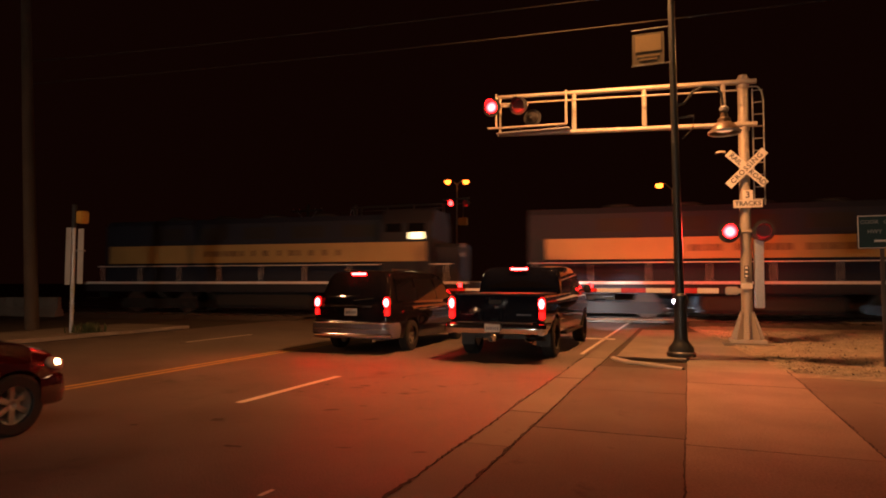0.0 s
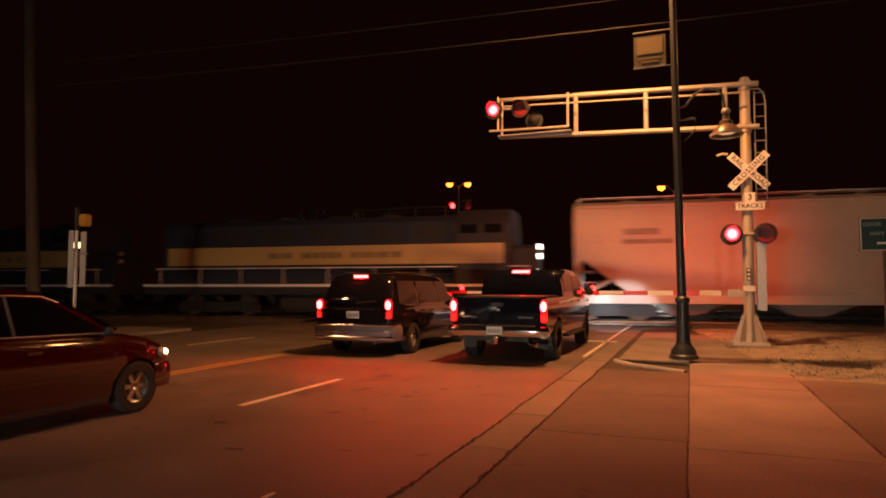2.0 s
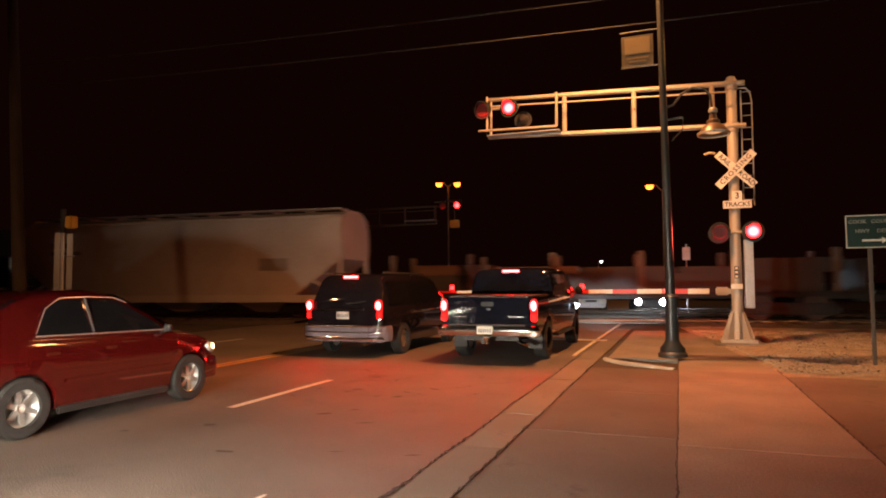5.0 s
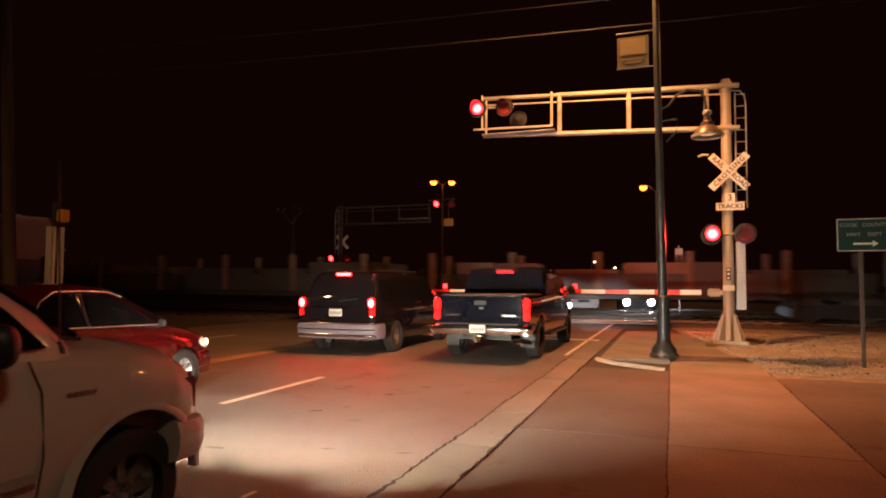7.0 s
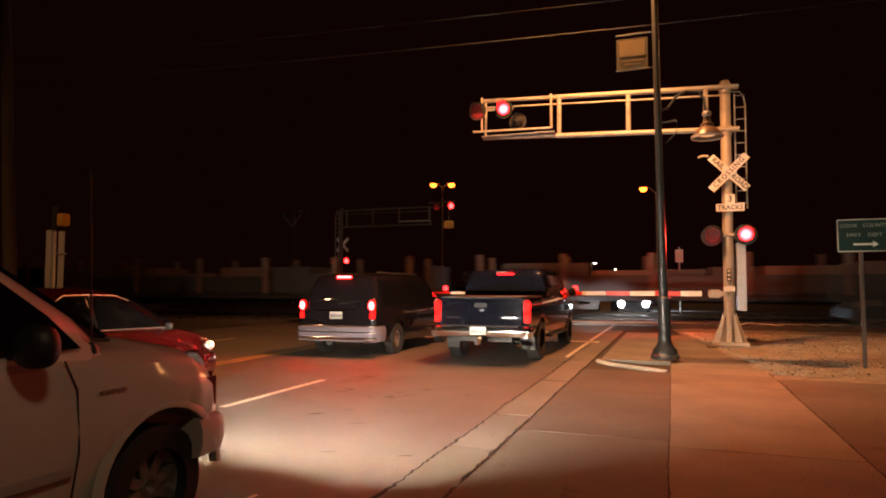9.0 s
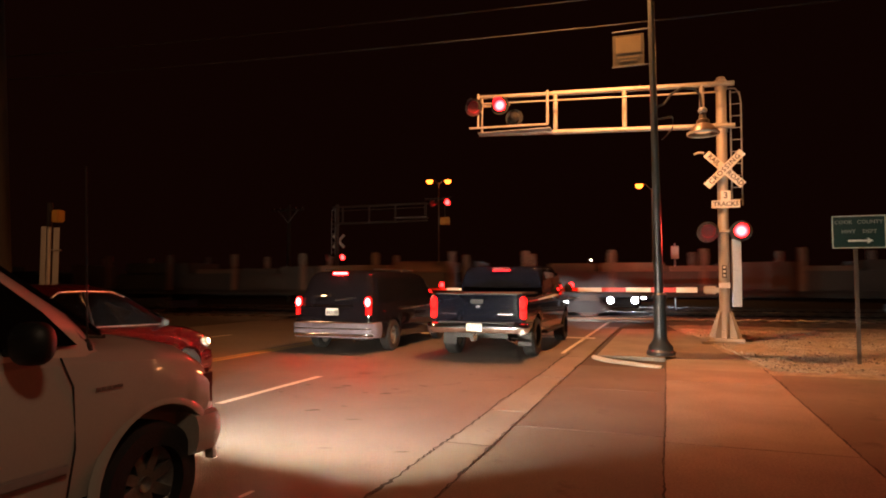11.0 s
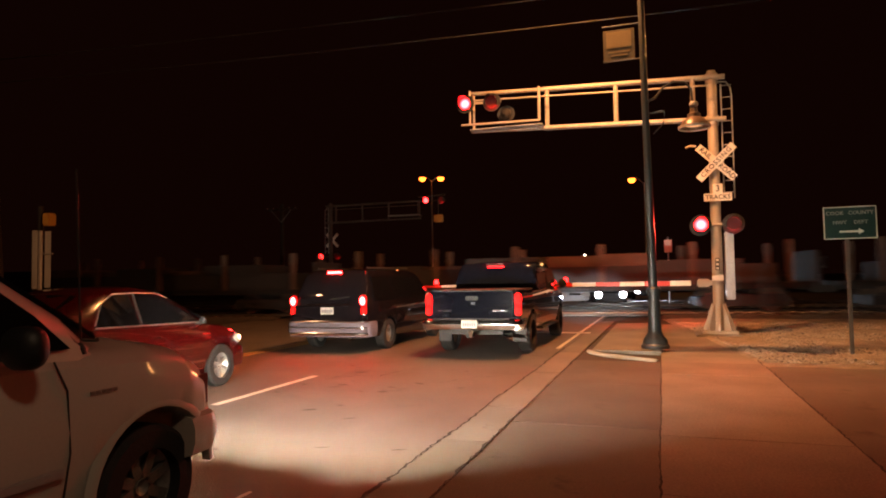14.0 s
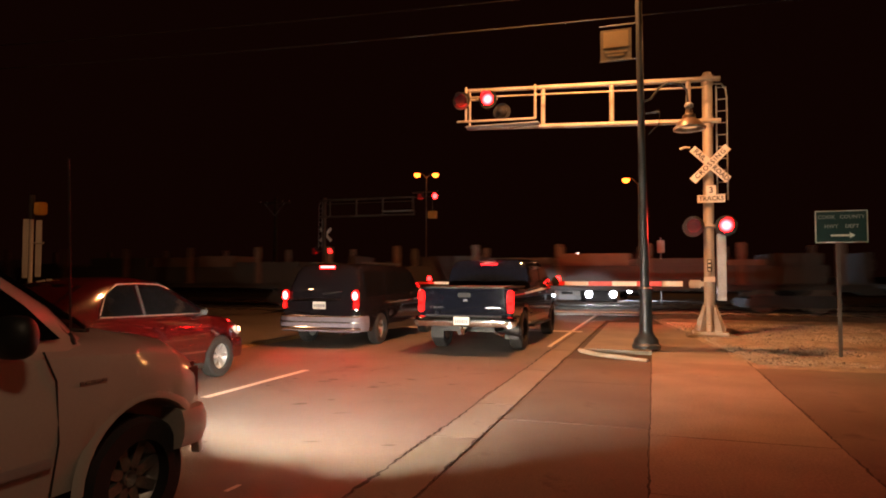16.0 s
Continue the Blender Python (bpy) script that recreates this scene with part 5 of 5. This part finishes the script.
        part("bulb", moved(lathe([(0.0, 0.0), (0.08, 0.0), (0.08, 0.01), (0.0, 0.01)], 16, pose(0, 0, 0, -91)), pose(g * 0.58, 0.335, 0.815)), HEAD_GLOW, shell, "glowing headlamp bulb")
        part("door_handle", slab(g * (w + 0.002), -1.42, 1.02, 0.03, 0.16, 0.05, 0.012), TRIM, t)
    part("grille", slab(0, 0.535, 0.80, 0.80, 0.06, 0.30, 0.02), TRIM, t)
    part("bumper", bumper(0.83, 0.555, 0.30, 0.585, 0.25, 0.10), WHITE_PAINT, t, smooth=True)
    part("valance", slab(0, 0.44, 0.45, 1.2, 0.14, 0.12, 0.04), TRIM, t, smooth=True)
    mirrors(t, 0.80, -0.87, 1.235, BLACK, (0.22, 0.16, 0.19))
    part("antenna", tube([(0.74, -0.40, 1.16), (0.74, -0.40, 1.24), (0.745, -0.44, 2.1)], 0.005, 6), TRIM, t)
    part("antenna_base", lathe([(0.03, 0.0), (0.025, 0.03), (0.008, 0.06), (0, 0.06)], 10, pose(0.74, -0.40, 1.15)), TRIM, t)
    part("wiper", rods([((0.1, -0.14, 1.19), (0.6, -0.17, 1.20))], 0.012), TRIM, t)
    wheels = add_wheels(t, wb, w - 0.03, 0.355, 0.24, 8, STEEL_RIM)
    return t, wheels


def oncoming_car(m, paint, label, name, category, lit, h=1.46):
    t = thing(name, m, label, category)
    wb, w = 2.7, 0.88
    k = h / 1.46
    stations = [(-3.55, 0.45, 0.95 * k, w - 0.12, 0.0), (-3.1, 0.26, 1.0 * k, w - 0.02, 0.02), (-1.3, 0.2, 0.97 * k, w, 0.02), (0.1, 0.2, 0.92 * k, w, 0.04), (0.6, 0.24, 0.82 * k, w - 0.06, 0.04), (0.88, 0.35, 0.66 * k, w - 0.22, 0.02)]
    part("body", hull(stations, [(0, 0.32, 0.36), (-wb, 0.32, 0.36)]), paint, t, smooth=True)
    cab = [(-3.1, 0.95 * k, 1.0 * k, 0.74, 0.68), (-2.5, 0.95 * k, 1.40 * k, 0.79, 0.60), (-1.6, 0.94 * k, h, 0.80, 0.58), (-0.9, 0.93 * k, 1.40 * k, 0.80, 0.60), (0.1, 0.78 * k, 0.82 * k, 0.76, 0.70)]
    part("cabin", loft([top_ring(y, a, b, c, d) for y, a, b, c, d in cab]), paint, t, smooth=True)
    cross_pane("windscreen", t, ((0.64, -0.02, 0.99 * k), (0.54, -0.86, 1.40 * k)), GLASS, 0.03)
    side_pane("side_window", t, [(-2.4, 1.03 * k), (-0.4, 1.0 * k), (-0.95, 1.34 * k), (-2.3, 1.34 * k)], 0.94 * k, h, 0.80, 0.58)
    for g in (1, -1):
        shell = part("headlamp", slab(g * 0.60, 0.82, 0.61, 0.38, 0.22, 0.32, 0.03), LENS_CLEAR, t)
        if lit:
            part("bulb", moved(lathe([(0.0, 0.0), (0.15, 0.0), (0.15, 0.012), (0.0, 0.012)], 16, pose(0, 0, 0, -94)), pose(g * 0.60, 0.94, 0.58)), HEAD_FAR, shell, "glowing headlamp bulb")
    part("bumper", slab(0, 0.90, 0.35, 1.5, 0.16, 0.22, 0.05), paint, t, smooth=True)
    part("grille", slab(0, 0.93, 0.60, 0.6, 0.06, 0.12, 0.02), TRIM, t)
    mirrors(t, 0.80, -0.32, 1.0 * k, BLACK, (0.15, 0.10, 0.13))
    wheels = add_wheels(t, wb, w, 0.32, 0.20, 5, ALLOY)
    return t, wheels


minivan()
pickup_dark()
RED_CAR = red_sedan()
WHITE_TRUCK = pickup_white()
ONCOMING = oncoming_car(pose(-1.9, 34.0, 0, 0, 0, 188), BLACK, "dark oncoming car with bright headlights beyond the train", "oncoming_car", "car", True)
oncoming_car(pose(-1.0, 43.0, 0, 0, 0, 188), BLACK, "second dark oncoming car with bright headlights", "oncoming_car", "car", True)
oncoming_car(pose(-4.6, 35.2, 0, 0, 0, 192), SILVER_PAINT, "pale silver sport utility car waiting beyond the train", "waiting_car", "car", False, 1.75)

# ---- the train: length along x, the side towards the road along -y ----
TRAIN = []      # (car, its middle along the track at the start)
SPEED = 8.22


def bogie(t, x, wheels=2, gap=1.8):
    b = part("bogie", slab(x, 0, 0.55, gap + 1.3, 2.0, 0.32, 0.05), DARK_STEEL, t)
    for k in range(wheels):
        dx = (k - (wheels - 1) / 2) * gap
        for g in (1, -1):
            part("wheel", lathe([(0.0, -0.06), (0.46, -0.06), (0.49, -0.06), (0.49, -0.03), (0.46, -0.02), (0.46, 0.06), (0.0, 0.06)], 20, pose(x + dx, g * 0.74, 0.685, 90)), RUST, b)
            part("journal_box", slab(x + dx, g * 1.05, 0.62, 0.30, 0.14, 0.30, 0.03), DARK_STEEL, b)
    for g in (1, -1):
        part("side_frame", slab(x, g * 1.03, 0.72, gap * (wheels - 1) + 0.9, 0.12, 0.20, 0.03), DARK_STEEL, b)


def couplers(t, half):
    for g in (1, -1):
        part("coupler", slab(g * (half + 0.25), 0, 0.95, 0.6, 0.24, 0.26, 0.04), DARK_STEEL, t)


def locomotive(s, label, cab_end):
    """cab_end 1: the cab stands at the rear end of the moving train."""
    t = thing("locomotive", pose(*along(s), 0, 0, TRACK_TURN), label, "locomotive", "locomotives of the train")
    TRAIN.append((t, s))
    L = 8.9
    part("underframe", slab(0, 0, 1.32, 2 * L, 3.0, 0.42, 0.03), LOCO_DARK, t)
    for g in (1, -1):
        part("sill_stripe", slab(0, g * 1.505, 1.50, 2 * L - 0.1, 0.014, 0.10, 0.003), LOCO_WHITE, t, "white stripe along the sill")
    part("fuel_tank", slab(0, 0, 0.78, 4.6, 2.6, 0.70, 0.12), DARK_STEEL, t)
    c = cab_end
    hood = part("hood", prism([(-0.95, 1.53), (0.95, 1.53), (0.95, 4.05), (0.75, 4.28), (-0.75, 4.28), (-0.95, 4.05)], -L + 0.6 if c > 0 else -L + 3.6, L - 3.6 if c > 0 else L - 0.6), LOCO_BLUE, t)
    cab = part("cab", prism([(-1.48, 1.53), (1.48, 1.53), (1.48, 3.85), (1.0, 4.42), (-1.0, 4.42), (-1.48, 3.85)], *sorted((c * (L - 3.6), c * (L - 1.5)))), LOCO_DARK, t)
    nose = part("nose", prism([(-0.9, 1.53), (0.9, 1.53), (0.9, 2.9), (0.7, 3.05), (-0.7, 3.05), (-0.9, 2.9)], *sorted((c * (L - 1.5), c * (L - 0.5)))), LOCO_DARK, t)
    x0, x1 = (-L + 1.3, L - 1.7) if c > 0 else (-L + 1.7, L - 1.3)
    for g in (1, -1):
        part("band", slab((x0 + x1) / 2, g * 1.492, 2.72, x1 - x0, 0.012, 0.76, 0.004), LOCO_YELLOW, t, "yellow band along the side")
        rnd = random.Random(int(s) + 40)
        x = -2.6
        while x < 3.6:
            w = rnd.choice((0.16, 0.2, 0.24))
            part("lettering_bar", slab(x, g * 1.502, 2.72, w, 0.006, 0.24, 0.001), LOCO_LETTER, t)
            x += w + rnd.choice((0.09, 0.09, 0.4))
        for x in (c * (L - 3.05), c * (L - 2.1)):
            part("cab_window", slab(x, g * 1.485, 3.66, 0.72, 0.02, 0.34, 0.02), GLASS, cab)
        rail = bmesh.new()
        rod(rail, (-L + 0.7, g * 1.46, 2.22), (L - 0.7, g * 1.46, 2.22), 0.02, sides=6)
        part("hand_rail", rail, LOCO_WHITE, t)
        for k in range(9):
            part("stanchion", rods([((-L + 0.9 + 2.0 * k, g * 1.46, 1.5), (-L + 0.9 + 2.0 * k, g * 1.46, 2.24))], 0.018, 6), LOCO_WHITE, t)
        for e in (1, -1):
            for k in range(3):
                part("step", slab(e * (L - 0.35), g * 1.32, 0.5 + 0.32 * k, 0.6, 0.26, 0.03, 0.005), DARK_STEEL, t)
        for k in range(5):
            part("hood_louvre", slab(-5 + 2.3 * k * 1.0, g * 0.957, 3.62, 1.5, 0.02, 0.5, 0.005), DARK_STEEL, hood)
    for k in range(4):
        part("roof_fan", lathe([(0.55, 0.0), (0.55, 0.14), (0.4, 0.2), (0, 0.2)], 18, pose(-5 + 2.4 * k, 0, 4.26)), DARK_STEEL, hood, smooth=True)
    end = c * (L - 0.48)
    if s < 0:
        part("number_board", slab(c * (L - 2.1), -1.49, 3.34, 0.62, 0.06, 0.26, 0.02), BOARD_GLOW, cab, "lit number board")
    for dz in (0.0, 0.26):
        part("headlight", lathe([(0, 0), (0.09, 0), (0.10, 0.05), (0, 0.05)], 14, pose(end, -0.55, 2.62 + 1.4 * dz, 0, 90 * c)), WHITE_FAR if s > 0 else LENS_CLEAR, t, "bright end headlight" if s > 0 else "unlit end headlight")
    bogie(t, -5.4, 2, 2.7)
    bogie(t, 5.4, 2, 2.7)
    couplers(t, L)
    return t


def hopper_car(s):
    t = thing("hopper_wagon", pose(*along(s), 0, 0, TRACK_TURN), "pale grey covered hopper wagon streaked with grime", "railway wagon")
    TRAIN.append((t, s))
    L = 7.95
    outline = [(1.46, 1.15), (1.56, 1.6), (1.58, 3.2), (1.52, 3.9), (1.30, 4.35), (0.9, 4.56)]
    ring = [(y, z) for y, z in outline] + [(-y, z) for y, z in outline[::-1]]
    rows = []
    for x, low in ((-L, 2.9), (-L + 0.05, 2.6), (-L + 2.0, 1.15), (L - 2.0, 1.15), (L - 0.05, 2.6), (L, 2.9)):
        rows.append([(x, y, max(z, low)) for y, z in ring])
    part("tank", loft(rows), HOPPER, t, smooth=True)
    for g in (1, -1):
        part("side_sill", slab(0, g * 1.50, 1.0, 2 * L - 0.6, 0.10, 0.30, 0.02), HOPPER, t)
        part("top_chord", slab(0, g * 1.34, 4.34, 2 * L - 0.2, 0.10, 0.10, 0.02), HOPPER, t)
        part("seam", slab(0, g * 1.592, 3.22, 2 * L - 0.4, 0.02, 0.04, 0.006), HOPPER, t)
        for e in (1, -1):
            part("end_post", slab(e * (L - 0.08), g * 1.40, 2.0, 0.16, 0.12, 1.8, 0.02), HOPPER, t)
            part("end_brace", rods([((e * (L - 0.2), g * 1.3, 1.1), (e * (L - 1.6), g * 1.3, 1.9))], 0.07), HOPPER, t)
            for k in range(6):
                part("rung", rods([((e * (L - 0.75), g * 1.56, 1.2 + 0.4 * k), (e * (L - 0.25), g * 1.56, 1.2 + 0.4 * k))], 0.018, 6), HOPPER, t)
        for x, z, w, h in ((-5.6, 3.4, 1.2, 0.22), (-5.4, 3.05, 1.7, 0.16), (5.0, 2.4, 1.3, 0.5)):
            part("marking_bar", slab(x, g * 1.594, z, w, 0.01, h, 0.002), HOPPER_MARK, t)
    part("running_board", slab(0, -0.75, 4.70, 2 * L - 0.4, 0.55, 0.04, 0.01), GALVANISED, t)
    part("running_board", slab(0, 0.75, 4.70, 2 * L - 0.4, 0.55, 0.04, 0.01), GALVANISED, t)
    for k in range(11):
        part("board_bracket", slab(-7.8 + 1.56 * k, 0, 4.62, 0.06, 2.1, 0.12, 0.01), GALVANISED, t)
    for k in range(5):
        part("hatch", lathe([(0.32, 4.56), (0.34, 4.66), (0.2, 4.70), (0, 4.71)], 16, pose(-6 + 3 * k, 0, 0)), HOPPER, t, smooth=True)
    for k in range(3):
        rows = [[(x * q, y * q2, z) for x, y in ((-1, -1), (1, -1), (1, 1), (-1, 1))] for q, q2, z in ((1.9, 1.35, 1.2), (0.45, 0.5, 0.42))]
        part("discharge_bay", moved(loft(rows), pose(-4.1 + 4.1 * k, 0, 0)), HOPPER, t)
    bogie(t, -6.6)
    bogie(t, 6.6)
    part("centre_sill", slab(0, 0, 0.98, 2 * L, 0.5, 0.36, 0.02), DARK_STEEL, t)
    couplers(t, L)


def flat_car(s, seed):
    rnd = random.Random(seed)
    t = thing("flat_wagon", pose(*along(s), 0, 0, TRACK_TURN), "dark stake flat wagon with a low load of steel", "railway wagon", "flat wagons of the train")
    TRAIN.append((t, s))
    L = 8.75
    part("deck", slab(0, 0, 1.14, 2 * L, 2.8, 0.16, 0.02), DARK_STEEL, t)
    for g in (1, -1):
        part("side_sill", prism([(g * 1.40, 1.2), (g * 1.40, 1.03), (g * 1.36, 1.03), (g * 1.36, 1.2)], -L, L), DARK_STEEL, t)
        for k in range(6):
            x = -7.75 + 3.1 * k
            post = part("stake", slab(x, g * 1.36, 1.92, 0.20, 0.12, 1.50, 0.02), RUST, t)
            part("stake_cap", slab(x, g * 1.36, 2.43, 0.205, 0.125, 0.46, 0.01), RUST_PALE, post, "pale upper end of the stake")
    load = part("load", slab(0.0, 0, 1.55, 2 * L - 2.6, 2.3, 0.66, 0.04), DARK_STEEL, t, "dark stacked steel load")
    x = -7.0
    while x < 6.2:
        w = rnd.uniform(1.4, 3.4)
        h = rnd.uniform(0.12, 0.48)
        part("load_block", slab(x + w / 2, rnd.uniform(-0.15, 0.15), 1.88 + h / 2, w - 0.15, 2.2, h, 0.04), rnd.choice((DARK_STEEL, RUST, DARK_STEEL)), load)
        x += w
    part("centre_sill", slab(0, 0, 1.01, 2 * L, 0.6, 0.16, 0.02), DARK_STEEL, t)
    part("brake_wheel", lathe([(0.18, -0.015), (0.22, -0.015), (0.22, 0.015), (0.18, 0.015)], 16, pose(-L - 0.02, 0.8, 1.9, 0, 90), True), DARK_STEEL, t)
    part("end_plate", slab(L - 0.1, 0, 1.75, 0.1, 2.6, 1.1, 0.02), DARK_STEEL, t)
    bogie(t, -6.4)
    bogie(t, 6.4)
    couplers(t, L)


locomotive(-15.5, "dark blue diesel locomotive with a yellow band", 1)
locomotive(3.9, "second dark blue diesel locomotive with a yellow band", 1)
hopper_car(21.65)
for n in range(8):
    flat_car(39.5 + 18.3 * n, n)

paving()

# ---- what moves ----
TURN = 0.596        # seconds between two changes of the flashers


def roll(wheels, r, rows):
    start = rows[0][1].translation.y
    for wheel, g, spot in wheels:
        keys = []
        for t, m in rows:
            a = math.degrees((m.translation.y - start) / r)
            keys.append((t, pose(*spot) @ pose(0, 0, 0, -a) @ pose(0, 0, 0, 0, 0, 0 if g > 0 else 180)))
        walk(wheel, keys)


def glide(points, t):
    """Smooth position through (seconds, place) points."""
    for (t0, a), (t1, b) in zip(points, points[1:]):
        if t <= t1:
            k = points.index((t0, a))
            before = points[max(k - 1, 0)]
            after = points[min(k + 2, len(points) - 1)]
            s0 = (b - before[1]) / (t1 - before[0])
            s1 = (after[1] - a) / (after[0] - t0)
            f, d = (t - t0) / (t1 - t0), t1 - t0
            return (2 * f**3 - 3 * f**2 + 1) * a + (f**3 - 2 * f**2 + f) * d * s0 + (3 * f**2 - 2 * f**3) * b + (f**3 - f**2) * d * s1
    return points[-1][1]


RED_WAY = [(0, 4.31), (0.6, 4.79), (1.2, 5.2), (1.5, 5.43), (2, 5.75), (2.5, 6.02), (3, 6.29), (3.5, 6.54), (4, 6.74), (5, 6.81), (6.5, 6.83), (9, 6.96), (12.2, 6.98), (12.6, 7.04), (13, 7.28), (13.5, 7.54), (14, 7.78), (14.5, 7.94), (15, 7.98), (16, 7.98)]
WHITE_WAY = [(0, -26.0), (1, -20.5), (2, -14.6), (3, -8.8), (4.2, -2.9), (5.2, 0.3), (6.3, 2.14), (6.5, 2.34), (7, 2.70), (7.5, 2.74), (8, 2.82), (8.5, 2.85), (9, 2.88), (12, 2.88), (16, 2.88)]


def motions():
    for car, s in TRAIN:
        walk(car, [(t, pose(*along(s - SPEED * t), 0, 0, TRACK_TURN)) for t in (0, 4, 8, 12, 16)])
    for (car, wheels), way, x, r, step in ((RED_CAR, RED_WAY, -6.97, 0.305, 0.25), (WHITE_TRUCK, WHITE_WAY, -3.57, 0.355, 0.0625)):
        rows = [(k * step, pose(x, glide(way, k * step), 0)) for k in range(int(16 / step) + 1)]
        walk(car, rows)
        roll(wheels, r, rows)
    car, wheels = ONCOMING
    walk(car, [(0, pose(-1.3, 34.9, 0, 0, 0, 186)), (7, pose(-1.7, 34.5, 0, 0, 0, 188)), (12.5, pose(-2.5, 33.9, 0, 0, 0, 190)), (16, pose(-2.7, 33.7, 0, 0, 0, 191))])
    # the flashers swap sides; a lamp that goes out turns its dark back
    for disc, spot, first in FLASHERS:
        lit = first
        rows = [(0, pose(*spot, 0, 0, 0 if lit else 180))]
        k = 0
        while 0.15 + TURN * k < 15.95:
            t = 0.15 + TURN * k
            a = 0 if lit else 180
            rows += [(t - 1 / 30, pose(*spot, 0, 0, a)), (t, pose(*spot, 0, 0, a + 80)), (t + 1 / 30, pose(*spot, 0, 0, a + 160)), (t + 2 / 30, pose(*spot, 0, 0, a + 180))]
            lit, k = not lit, k + 1
        rows.append((16, pose(*spot, 0, 0, 0 if lit else 180)))
        walk(disc, rows)
    for bulb, spot in BRAKES:
        walk(bulb, [(0, pose(*spot)), (5.1, pose(*spot)), (5.15, pose(*spot, 0, 0, 70)), (5.2, pose(*spot, 0, 0, 140)), (5.25, pose(*spot, 0, 0, 180)), (16, pose(*spot, 0, 0, 180))])


motions()
